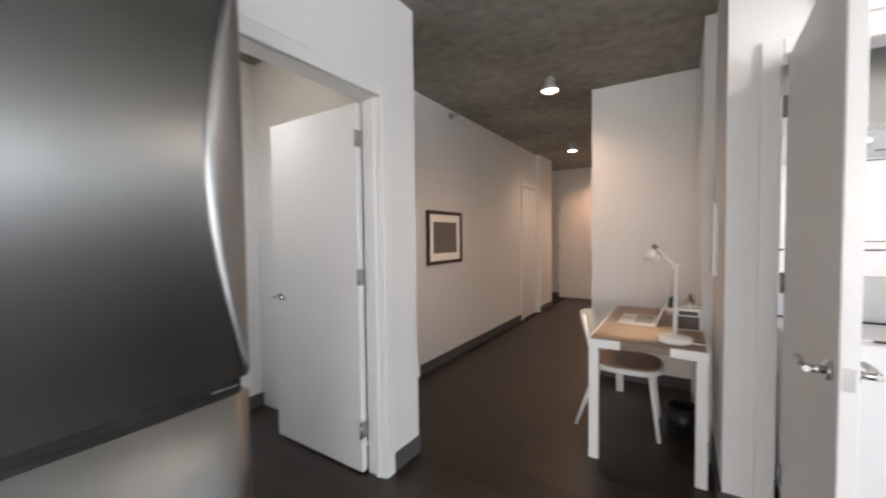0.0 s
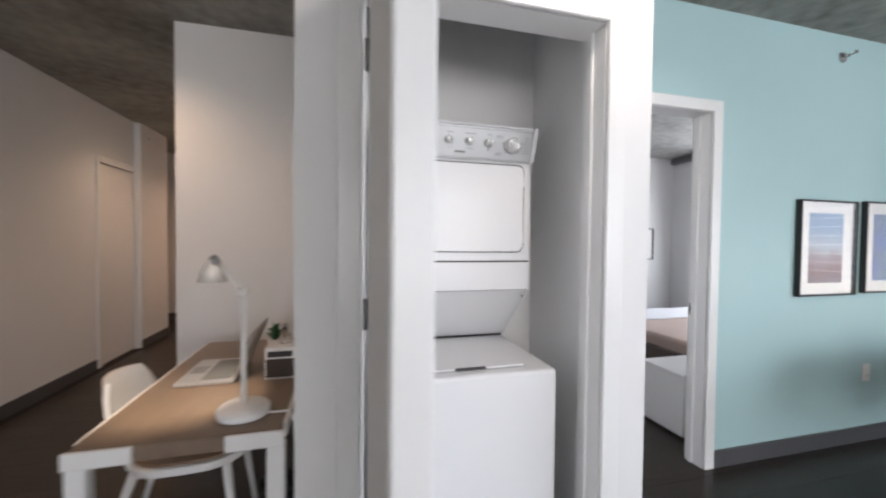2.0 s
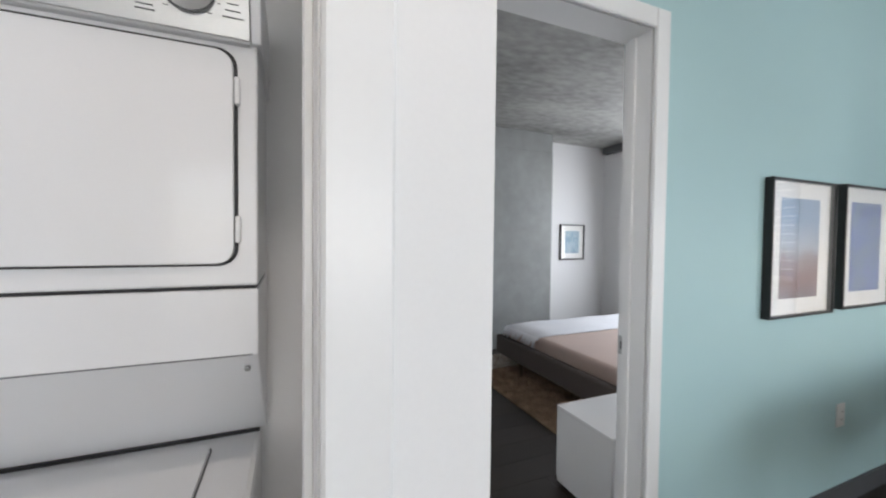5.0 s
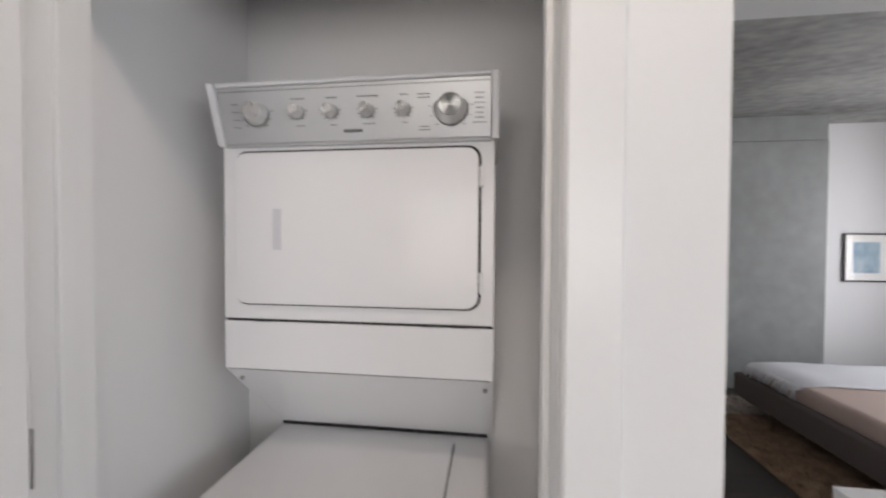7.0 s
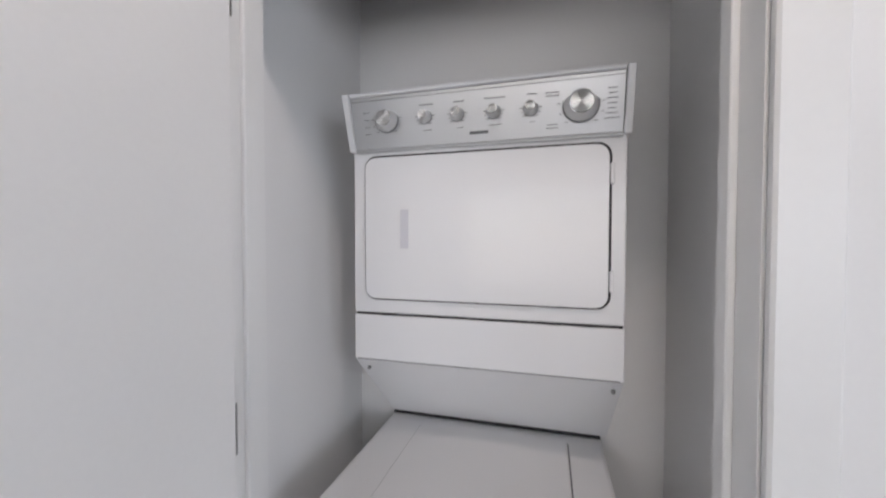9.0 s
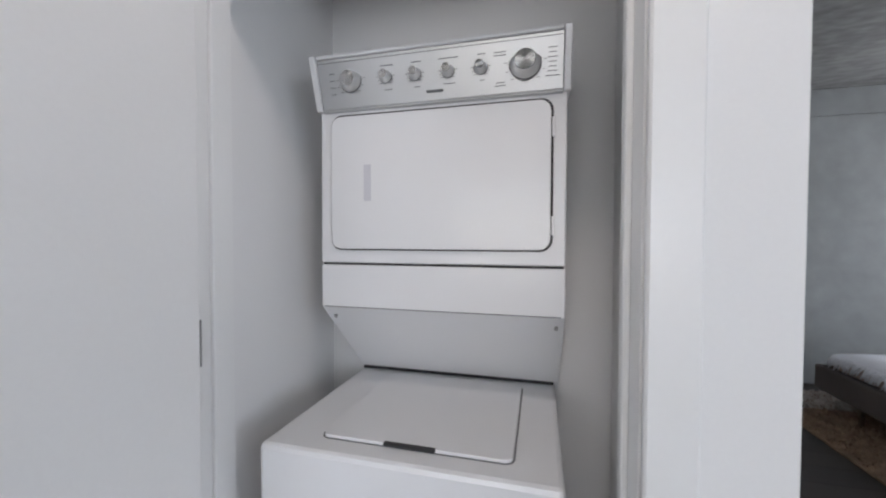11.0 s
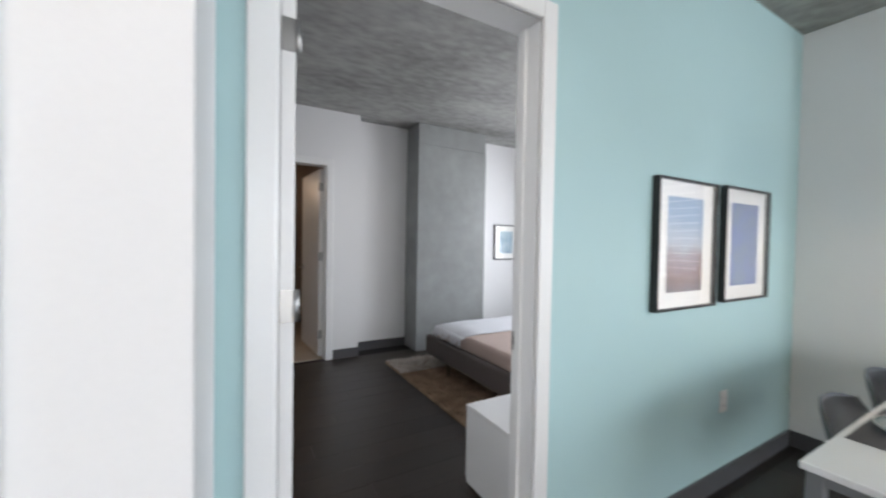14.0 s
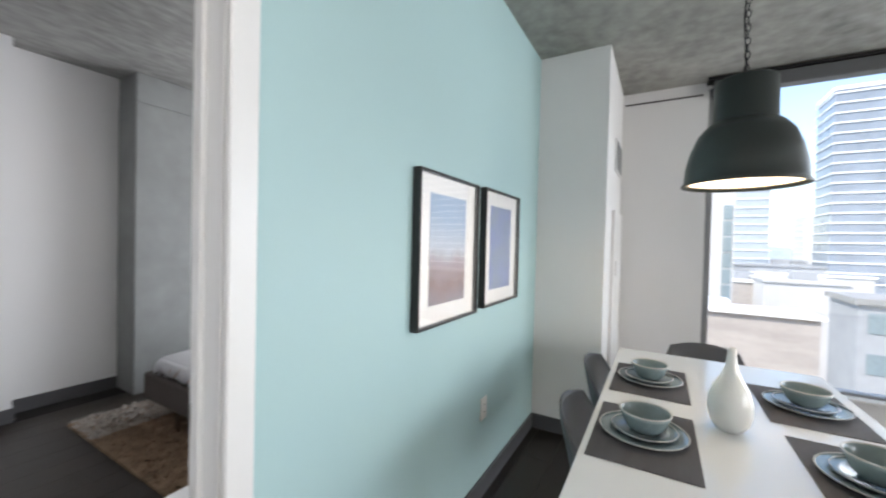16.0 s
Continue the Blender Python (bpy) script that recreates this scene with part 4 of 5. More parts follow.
# ---- refrigerator ----
def fridge():
    f = thing("refrigerator", "stainless steel refrigerator with a bottom freezer drawer", "refrigerator")
    x, y0, y1 = -1.385, 0.695, 1.603
    part("cabinet", boxes((-2.08, y0 + 0.005, 0.03, x - 0.075, y1 - 0.005, 2.13), bevel=0.006), BIN, f)

    def bowed(z0, z1):
        bm = bmesh.new()
        n = 16
        rows = []
        for k in range(n + 1):
            u = -1 + 2 * k / n
            yy = y0 + (y1 - y0) * k / n
            xx = x - 0.008 * u * u - 0.012 * max(0, abs(u) - 0.92) * 12
            rows.append([bm.verts.new(p) for p in ((x - 0.072, yy, z0), (xx, yy, z0), (xx, yy, z1), (x - 0.072, yy, z1))])
        for a, b in zip(rows, rows[1:]):
            for k in range(4):
                fc = bm.faces.new((a[k], b[k], b[(k + 1) % 4], a[(k + 1) % 4]))
                fc.smooth = k == 1
        bm.faces.new(rows[0])
        bm.faces.new(rows[-1][::-1])
        bmesh.ops.recalc_face_normals(bm, faces=bm.faces)
        return bm

    part("upper_door", bowed(0.905, 2.125), STEEL, f)
    part("freezer_drawer", bowed(0.06, 0.861), STEEL, f)
    part("drawer_gap", boxes((-1.47, y0 + 0.01, 0.862, -1.43, y1 - 0.01, 0.904)), BLACK, f)
    # bowed grip: a strip between an arc and the free edge, turned towards the corridor
    bm = bmesh.new()
    rows = []
    for k in range(33):
        t = k / 32
        z = 0.925 + 1.185 * t
        ya = y1 - 0.010 - 0.098 * math.sin(math.pi * t)
        ring = [(x - 0.004, ya - 0.006), (x + 0.006, ya)] + [(x + 0.006 - 0.022 * (q / 5) ** 1.6, ya + (y1 + 0.002 - ya) * q / 5) for q in range(1, 6)] + [(x - 0.06, y1 + 0.002)]
        rows.append([bm.verts.new((u, v, z)) for u, v in ring])
    for a, b in zip(rows, rows[1:]):
        for k in range(len(a) - 1):
            bm.faces.new((a[k], a[k + 1], b[k + 1], b[k])).smooth = True
    bmesh.ops.recalc_face_normals(bm, faces=bm.faces)
    bmesh.ops.solidify(bm, geom=bm.faces[:], thickness=0.002)
    part("grip_edge", bm, HINGE, f, "bowed satin metal door grip")
    part("hinge_cap", boxes((-1.46, y1 - 0.10, 0.875, -1.41, y1 - 0.03, 0.885), bevel=0.003), HINGE, f)
    part("kick_plate", boxes((-1.47, y0 + 0.01, 0.0, -1.45, y1 - 0.01, 0.055)), BLACK, f)


fridge()


# ---- bedroom ----
def bed():
    b = thing("bed", "low taupe upholstered platform bed with blush bedding", "bed")
    x0, x1, y0, y1 = 2.86, 4.95, 4.42, 6.13
    part("side_rail", boxes((x0, y0, 0.14, x0 + 0.07, y1, 0.33), bevel=0.018, seg=3), BEDF, b)
    part("side_rail", boxes((x1 - 0.07, y0, 0.14, x1, y1, 0.33), bevel=0.018, seg=3), BEDF, b)
    part("end_rail", boxes((x0 + 0.071, y1 - 0.07, 0.14, x1 - 0.071, y1, 0.33), bevel=0.018, seg=3), BEDF, b)
    part("end_rail", boxes((x0 + 0.071, y0, 0.14, x1 - 0.071, y0 + 0.07, 0.33), bevel=0.018, seg=3), BEDF, b)
    part("slat_base", boxes((x0 + 0.072, y0 + 0.072, 0.24, x1 - 0.072, y1 - 0.072, 0.262)), BEDF, b)
    for x in (x0 + 0.035, x1 - 0.035):
        for y in (4.75, 5.72):
            part("leg", boxes((x - 0.012, y - 0.012, 0, x + 0.012, y + 0.012, 0.1405)), CHROME, b, "polished metal leg")
    m = thing("mattress", "mattress with a smooth blush beige cover", "mattress")
    part("cover", boxes((x0 + 0.085, y0 + 0.085, 0.2625, x1 - 0.085, y1 - 0.085, 0.43), bevel=0.045, seg=4), SHEET, m)


bed()


def cloth(name, x0, x1, y0, y1, z, mat_, parent, drop, seed):
    """A loose cover with a wavy surface and a drop over the near edge."""
    rnd = random.Random(seed)
    bm = bmesh.new()
    nx, ny = 28, 18
    grid = []
    for i in range(nx + 1):
        row = []
        for j in range(ny + 1):
            x, y = x0 + (x1 - x0) * i / nx, y0 + (y1 - y0) * j / ny
            zz = z + 0.008 * noise.noise(Vector((x * 5, y * 5, seed))) + 0.004 * noise.noise(Vector((x * 14, y * 14, seed)))
            if i < 3:
                zz -= drop * (3 - i) / 3
                x = x0 + 0.012 * i + 0.01 * noise.noise(Vector((y * 9, i, seed)))
            row.append(bm.verts.new((x, y, zz)))
        grid.append(row)
    for i in range(nx):
        for j in range(ny):
            bm.faces.new((grid[i][j], grid[i + 1][j], grid[i + 1][j + 1], grid[i][j + 1])).smooth = True
    r = bmesh.ops.extrude_face_region(bm, geom=bm.faces[:])
    for v in [g for g in r["geom"] if isinstance(g, bmesh.types.BMVert)]:
        v.co.z += 0.010
    bmesh.ops.recalc_face_normals(bm, faces=bm.faces)
    return part(name, bm, mat_, parent)


throw = thing("throw_blanket", "white woven throw with a fringed edge across the bed", "blanket")
cloth("cloth", 2.925, 4.86, 5.52, 6.05, 0.437, THROW, throw, 0.035, 3)
rf = random.Random(12)
for k in range(64):
    y = 5.53 + 0.51 * k / 63
    part("fringe", tube([(2.935, y, 0.428), (2.905 + rf.uniform(-0.008, 0.004), y + rf.uniform(-0.012, 0.012), 0.40), (2.885 + rf.uniform(-0.016, 0.008), y + rf.uniform(-0.025, 0.025), 0.35 + rf.uniform(-0.012, 0.02))], [0.006, 0.005, 0.003], 5), THROW, throw)


def shag(name, label, x0, x1, y0, y1, seed):
    r = thing(name, label, "rug")
    part("backing", prism(round_rect(x0, y0, x1, y1, 0.03), 0.001, 0.012, "z"), RUG, r)
    for nm, ya, yb, mt, n in (("shag_pile", y0, y1 - 0.42, RUG, 4200), ("pale_shag_pile", y1 - 0.42, y1, RUGL, 1700)):
        rnd = random.Random(seed)
        vs, fs = [], []
        for k in range(n):
            x, y = rnd.uniform(x0 + 0.01, x1 - 0.01), rnd.uniform(ya + 0.006, yb - 0.006)
            a, l, h = rnd.uniform(0, 6.28), rnd.uniform(0.012, 0.03), rnd.uniform(0.016, 0.034)
            dx, dy = math.cos(a), math.sin(a)
            w = 0.005
            i = len(vs)
            vs += [(x - dy * w, y + dx * w, 0.010), (x + dy * w, y - dx * w, 0.010), (x + dx * l + dy * w * 0.6, y + dy * l - dx * w * 0.6, h), (x + dx * l - dy * w * 0.6, y + dy * l + dx * w * 0.6, h)]
            fs.append((i, i + 1, i + 2, i + 3))
        me = bpy.data.meshes.new(nm)
        me.from_pydata(vs, [], fs)
        me.materials.append(mt)
        o = new(nm, me)
        o.parent = r
        tagged(o, kind="stuff")


shag("shag_rug", "brown shag runner rug with a pale end beside the bed", 2.53, 3.12, 4.72, 6.41, 5)

bench = thing("storage_bench", "low white lacquered storage cabinet inside the bedroom", "cabinet")
part("body", boxes((2.20, 3.985, 0.02, 3.55, 4.352, 0.412)), LACQ, bench)
part("top", boxes((2.195, 3.98, 0.4125, 3.555, 4.357, 0.432), bevel=0.002), LACQ, bench)
for k in range(3):
    part("door", boxes((2.205 + 0.45 * k, 4.3525, 0.04, 2.645 + 0.45 * k, 4.368, 0.408), bevel=0.002), LACQ, bench)
part("plinth", boxes((2.22, 4.0, 0.0, 3.53, 4.33, 0.0195)), INK, bench)

bshade = thing("roller_shade", "grey roller shade cassette over the bedroom window", "roller shade")
part("cassette", boxes((5.035, 4.15, 2.545, 5.128, 6.90, 2.64), bevel=0.006), BLIND, bshade)
for y in (4.146, 6.904):
    part("end_cap", boxes((5.033, y - 0.003, 2.543, 5.129, y + 0.003, 2.642)), WINF, bshade)

# frame of the bedroom window
bw = tagged(new("window_bedroom"), "grey framed bedroom window", "window", kind="structure")
for b in ((5.15, 4.25, 0.45, 5.23, 4.30, 2.45), (5.15, 6.20, 0.45, 5.23, 6.25, 2.45), (5.15, 4.301, 0.45, 5.23, 6.199, 0.50), (5.15, 4.301, 2.40, 5.23, 6.199, 2.45)):
    part("window_frame", boxes(b, bevel=0.003), WINF, bw)
pb = part("pane", boxes((5.185, 4.301, 0.501, 5.193, 6.199, 2.399)), GLASS, bw)
pb.visible_shadow = False


# ---- bathrooms ----
def toilet(m, label):
    t = thing("toilet", label, "toilet", m)
    # its back at y=0, the bowl towards -y

    def oval(cy, rx, ry, z, n=28):
        return [(rx * math.cos(2 * math.pi * k / n), cy + ry * math.sin(2 * math.pi * k / n), z) for k in range(n)]

    def loft(rings, cap=True):
        bm = bmesh.new()
        vs = [[bm.verts.new(p) for p in r] for r in rings]
        for a, b in zip(vs, vs[1:]):
            for k in range(len(a)):
                bm.faces.new((a[k], a[(k + 1) % len(a)], b[(k + 1) % len(a)], b[k])).smooth = True
        if cap:
            bm.faces.new(vs[0][::-1])
            bm.faces.new(vs[-1])
        bmesh.ops.recalc_face_normals(bm, faces=bm.faces)
        return bm

    part("pedestal", loft([oval(-0.34, 0.12, 0.21, 0), oval(-0.34, 0.105, 0.19, 0.06), oval(-0.34, 0.10, 0.17, 0.18), oval(-0.38, 0.13, 0.20, 0.27), oval(-0.43, 0.175, 0.255, 0.36), oval(-0.43, 0.18, 0.26, 0.385)]), PORC, t)
    part("seat", loft([oval(-0.43, 0.182, 0.262, 0.386), oval(-0.43, 0.188, 0.268, 0.394), oval(-0.43, 0.186, 0.266, 0.404), oval(-0.43, 0.17, 0.25, 0.408)]), PORC, t)
    part("lid", loft([oval(-0.43, 0.184, 0.264, 0.409), oval(-0.43, 0.186, 0.266, 0.418), oval(-0.43, 0.16, 0.24, 0.428)]), PORC, t)
    part("tank", boxes((-0.195, -0.20, 0.40, 0.195, -0.01, 0.715), bevel=0.025, seg=3), PORC, t)
    part("tank_lid", boxes((-0.21, -0.212, 0.7155, 0.21, -0.004, 0.75), bevel=0.010, seg=2), PORC, t)
    part("neck", boxes((-0.12, -0.22, 0.20, 0.12, -0.03, 0.40), bevel=0.03, seg=2), PORC, t)
    part("flush_lever", tube([(-0.15, -0.2, 0.66), (-0.15, -0.222, 0.66), (-0.09, -0.225, 0.652)], 0.006, 8), CHROME, t)


toilet(pose(1.74, 8.785, 0), "white two-piece toilet against the taupe bathroom wall")
toilet(pose(-3.91, 4.45, 0, 0, 0, 90), "white two-piece toilet in the corridor bathroom")


def vanity(m, label, w, d):
    """A cabinet against y=0, its front towards -y."""
    v = thing("vanity", label, "vanity", m)
    part("body", boxes((0, -d, 0.10, w, 0, 0.80), bevel=0.003), DARKCAB, v)
    part("plinth", boxes((0.02, -d + 0.06, 0, w - 0.02, 0, 0.0995)), DARKCAB, v)
    for k in range(2):
        dr = part("door", boxes((0.01 + k * w / 2, -d - 0.018, 0.12, w / 2 - 0.005 + k * w / 2, -d - 0.0005, 0.78), bevel=0.003), DARKCAB, v)
        hx = w / 2 - 0.05 + k * 0.10
        part("handle", tube([(hx, -d - 0.04, 0.50), (hx, -d - 0.04, 0.66)], 0.006, 8), CHROME, dr)
    top = part("countertop", boxes((-0.01, -d - 0.03, 0.8005, w + 0.01, 0, 0.835), bevel=0.004), PORC, v)
    part("basin_rim", lathe([(0.16, 0.836), (0.19, 0.838), (0.19, 0.846), (0.17, 0.848), (0.15, 0.80), (0.0, 0.838)], 28, w / 2, -d / 2), PORC, top)
    part("tap", tube([(w / 2, -0.06, 0.835), (w / 2, -0.06, 0.95), (w / 2, -0.09, 0.97), (w / 2, -0.16, 0.955)], 0.011, 10), CHROME, v)
    return v


vanity(pose(0.35, 8.79, 0), "espresso vanity cabinet with a white counter", 0.84, 0.52)
vanity(pose(-3.92, 4.80, 0, 0, 0, 90), "espresso vanity cabinet with a white counter, corridor bathroom", 0.90, 0.50)


def sconce_bar(m, label, w):
    s = thing("vanity_light", label, "wall light", m)
    part("backplate", boxes((-w / 2, -0.025, -0.03, w / 2, 0, 0.03), bevel=0.004), CHROME, s)
    part("diffuser", boxes((-w / 2 + 0.01, -0.11, -0.055, w / 2 - 0.01, -0.026, 0.055), bevel=0.02, seg=3), SCONCE, s, "glowing frosted glass diffuser")


sconce_bar(pose(0.97, 8.80, 2.02), "glowing frosted vanity light over the mirror", 0.46)
sconce_bar(pose(-3.93, 5.05, 2.0, 0, 0, 90), "glowing frosted vanity light, corridor bathroom", 0.50)
lamp("ensuite_light", "POINT", pose(0.97, 8.55, 2.0), 2.5, (1.0, 0.67, 0.43), soft=0.08)
lamp("corridor_bath_light", "POINT", pose(-3.68, 5.05, 2.0), 7, (1.0, 0.80, 0.58), soft=0.08)
mir = thing("mirror", "frameless bathroom mirror over the vanity", "mirror")
part("glass", boxes((0.40, 8.785, 1.02, 1.15, 8.80, 1.86), bevel=0.002), MIRROR, mir)
cab = thing("medicine_cabinet", "maple medicine cabinet on the bathroom wall", "cabinet")
part("body", boxes((-3.93, 4.78, 1.15, -3.80, 5.40, 1.84), bevel=0.003), WOODCAB, cab)
for k in range(2):
    part("door", boxes((-3.799, 4.785 + k * 0.31, 1.155, -3.782, 5.085 + k * 0.31, 1.835), bevel=0.003), WOODCAB, cab)


# ---- dining ----
def table():
    t = thing("dining_table", "white glossy dining table on grey metal legs", "table")
    x0, x1, y0, y1, z = 2.50, 4.19, 2.20, 3.125, 0.69
    part("tabletop", boxes((x0, y0, z - 0.022, x1, y1, z), bevel=0.004, seg=2), LACQ, t, "glossy white top")
    for b in ((x0 + 0.02, y0 + 0.05, x0 + 0.05, y1 - 0.05), (x1 - 0.05, y0 + 0.05, x1 - 0.02, y1 - 0.05), (x0 + 0.051, y0 + 0.02, x1 - 0.051, y0 + 0.05), (x0 + 0.051, y1 - 0.05, x1 - 0.051, y1 - 0.02)):
        part("apron", boxes((b[0], b[1], z - 0.055, b[2], b[3], z - 0.0225), bevel=0.002), GREYTUBE, t)
    for x in (x0 + 0.02, x1 - 0.06):
        for y in (y0 + 0.009, y1 - 0.049):
            part("leg", boxes((x, y, 0, x + 0.04, y + 0.04, z - 0.0225), bevel=0.004), GREYTUBE, t)


table()


def shell_chair():
    """A moulded shell on wire legs; the sitter faces +y."""
    c = thing("dining_chair", "charcoal moulded shell chair on wire legs", "chair", group="chairs round the dining table")
    bm = bmesh.new()
    prof = [(0.225, 0.395), (0.20, 0.405), (0.12, 0.398), (0.02, 0.390), (-0.08, 0.388), (-0.15, 0.402), (-0.195, 0.44), (-0.215, 0.50), (-0.228, 0.56), (-0.240, 0.62), (-0.250, 0.675), (-0.254, 0.70)]
    half = [0.17, 0.205, 0.225, 0.23, 0.23, 0.228, 0.225, 0.222, 0.215, 0.205, 0.185, 0.13]
    lift = [0.0, 0.004, 0.02, 0.04, 0.055, 0.055, 0.05, 0.03, 0.015, 0.008, 0.0, -0.012]
    fwd = [0, 0, 0, 0, 0.0, 0.03, 0.07, 0.085, 0.08, 0.06, 0.045, 0.03]
    n = 12
    top = []
    for (y, z), h, l, f in zip(prof, half, lift, fwd):
        top.append([bm.verts.new((h * (-1 + 2 * i / n), y + f * abs(-1 + 2 * i / n) ** 2.4, z + l * abs(-1 + 2 * i / n) ** 2.6)) for i in range(n + 1)])
    for a, b in zip(top, top[1:]):
        for i in range(n):
            bm.faces.new((a[i], b[i], b[i + 1], a[i + 1])).smooth = True
    bmesh.ops.recalc_face_normals(bm, faces=bm.faces)
    bmesh.ops.solidify(bm, geom=bm.faces[:], thickness=0.009)
    for fc in bm.faces:
        fc.smooth = True
    part("shell", bm, SHELL, c)
    for sx in (-1, 1):
        for sy in (-1, 1):
            part("leg", tube([(sx * 0.10, sy * 0.08, 0.385), (sx * 0.215, sy * 0.205, 0.006)], 0.0065, 8), CHROME, c)
            part("foot", lathe([(0, 0), (0.012, 0), (0.012, 0.012), (0, 0.014)], 12, sx * 0.216, sy * 0.206), BLACK, c)
        part("brace", tube([(sx * 0.11, -0.09, 0.36), (sx * 0.185, 0.17, 0.10)], 0.0045, 8), CHROME, c)
        part("brace", tube([(sx * 0.11, 0.09, 0.36), (sx * 0.185, -0.17, 0.10)], 0.0045, 8), CHROME, c)
    part("seat_ring", tube([(0.11 * math.cos(a), 0.09 * math.sin(a), 0.378) for a in [2 * math.pi * k / 16 for k in range(16)]], 0.005, 8, True), CHROME, c)
    return c


ch = shell_chair()
ch.matrix_world = pose(3.19, 3.005, 0, 0, 0, 180)
copy_thing(ch, pose(3.84, 3.02, 0, 0, 0, 178))
copy_thing(ch, pose(4.33, 2.66, 0, 0, 0, 90))
copy_thing(ch, pose(3.62, 2.16, 0, 0, 0, 2))
copy_thing(ch, pose(2.98, 2.15, 0, 0, 0, -2))


def placemat(x, y):
    p = thing("placemat", "woven charcoal placemat on the table", "placemat", group="placemats")
    part("mat", boxes((-0.225, -0.152, 0, 0.225, 0.152, 0.003), bevel=0.001), MATGREY, p)
    p.matrix_world = pose(x, y, 0.6902)
    return p


def plate(r, name, label, group):
    p = thing(name, label, "plate", group=group)
    part("dish", lathe([(0, 0.004), (r * 0.62, 0.004), (r * 0.7, 0.008), (r * 0.97, 0.017), (r * 0.985, 0.0155), (r * 0.72, 0.0), (0, 0.0)], 44), GLAZE, p)
    part("rim", lathe([(r * 0.965, 0.0175), (r * 0.99, 0.0195), (r, 0.018), (r * 0.985, 0.015), (r * 0.96, 0.0155)], 44), RIMG, p)
    return p


def bowl():
    b = thing("bowl", "blue-grey glazed stoneware bowl on the plates", "bowl", group="bowls")
    part("body", lathe([(0, 0.004), (0.04, 0.0), (0.045, 0.004), (0.062, 0.022), (0.076, 0.055), (0.079, 0.066), (0.074, 0.066), (0.070, 0.054), (0.056, 0.024), (0.03, 0.011), (0, 0.009)], 44), GLAZE, b)
    part("rim", lathe([(0.0795, 0.0655), (0.0792, 0.0690), (0.0755, 0.0692), (0.0735, 0.0655)], 44), RIMG, b)
    return b


M1 = placemat(3.02, 2.952)
D1 = plate(0.135, "dinner_plate", "blue-grey glazed dinner plate on a placemat", "dinner plates")
S1 = plate(0.10, "salad_plate", "blue-grey glazed salad plate on the dinner plate", "salad plates")
B1 = bowl()
D1.matrix_world = pose(3.025, 2.955, 0.694)
S1.matrix_world = pose(3.03, 2.952, 0.700)
B1.matrix_world = pose(3.03, 2.950, 0.7055)
for x, y, r in ((3.62, 2.948, 20), (3.62, 2.40, 50), (3.06, 2.385, 110)):
    copy_thing(M1, pose(x, y, 0.6902))
    copy_thing(D1, pose(x, y, 0.694, 0, 0, r))
    copy_thing(S1, pose(x + 0.004, y + 0.003, 0.700, 0, 0, r + 30))
    copy_thing(B1, pose(x + 0.003, y + 0.002, 0.7055, 0, 0, r + 60))

vase = thing("vase", "white ceramic teardrop vase in the table's middle", "vase")
part("body", lathe([(0, 0.6905), (0.034, 0.6905), (0.04, 0.694), (0.058, 0.72), (0.068, 0.76), (0.066, 0.80), (0.052, 0.84), (0.032, 0.875), (0.019, 0.91), (0.014, 0.95), (0.0135, 0.978), (0.0105, 0.978), (0.011, 0.94), (0.0, 0.93)], 40, 3.235, 2.695), VASE, vase)


def pendant():
    x, y = 3.37, 2.665
    p = thing("pendant_lamp", "large dark green-grey metal dome pendant on a chain", "pendant lamp")
    part("shade", lathe([(0.0, 1.952), (0.088, 1.952), (0.096, 1.944), (0.098, 1.80), (0.104, 1.79), (0.116, 1.785), (0.145, 1.75), (0.168, 1.69), (0.182, 1.63), (0.186, 1.576), (0.193, 1.566), (0.190, 1.563), (0.182, 1.574), (0.178, 1.63), (0.164, 1.688), (0.141, 1.745), (0.112, 1.78), (0.0, 1.786)], 56, x, y), PEND, p)
    part("inner_shade", lathe([(0.0, 1.782), (0.110, 1.777), (0.139, 1.742), (0.162, 1.685), (0.176, 1.63), (0.1805, 1.576)], 56, x, y), PENDIN, p, "cream painted inside")
    part("rim", lathe([(0.184, 1.568), (0.194, 1.566), (0.194, 1.560), (0.182, 1.561)], 56, x, y), PEND, p)
    part("bulb", lathe([(0, 1.70), (0.03, 1.69), (0.042, 1.66), (0.032, 1.625), (0, 1.61)], 24, x, y), GLOW, p)
    part("cap", lathe([(0, 1.975), (0.02, 1.972), (0.022, 1.953), (0, 1.9525)], 20, x, y), PEND, p)
    z, k = 1.978, 0
    while z < TOP - 0.05:
        a = 0 if k % 2 else math.pi / 2
        pts = [(x + 0.0075 * math.cos(t) * math.cos(a), y + 0.0075 * math.cos(t) * math.sin(a), z + 0.014 + 0.016 * math.sin(t)) for t in [2 * math.pi * i / 12 for i in range(12)]]
        part("chain_link", tube(pts, 0.0022, 6, True), BLACK, p)
        z += 0.0255
        k += 1
    part("cord", tube([(x + 0.004, y, 1.97), (x + 0.014, y + 0.01, 2.2), (x - 0.008, y, 2.4), (x, y, TOP - 0.02)], 0.003, 6), BLACK, p)
    part("ceiling_rose", lathe([(0, TOP - 0.035), (0.045, TOP - 0.03), (0.055, TOP - 0.001), (0, TOP - 0.001)], 28, x, y), PEND, p)
    lamp("pendant_light", "POINT", pose(x, y, 1.60), 1.5, (1.0, 0.80, 0.56), soft=0.03)


pendant()

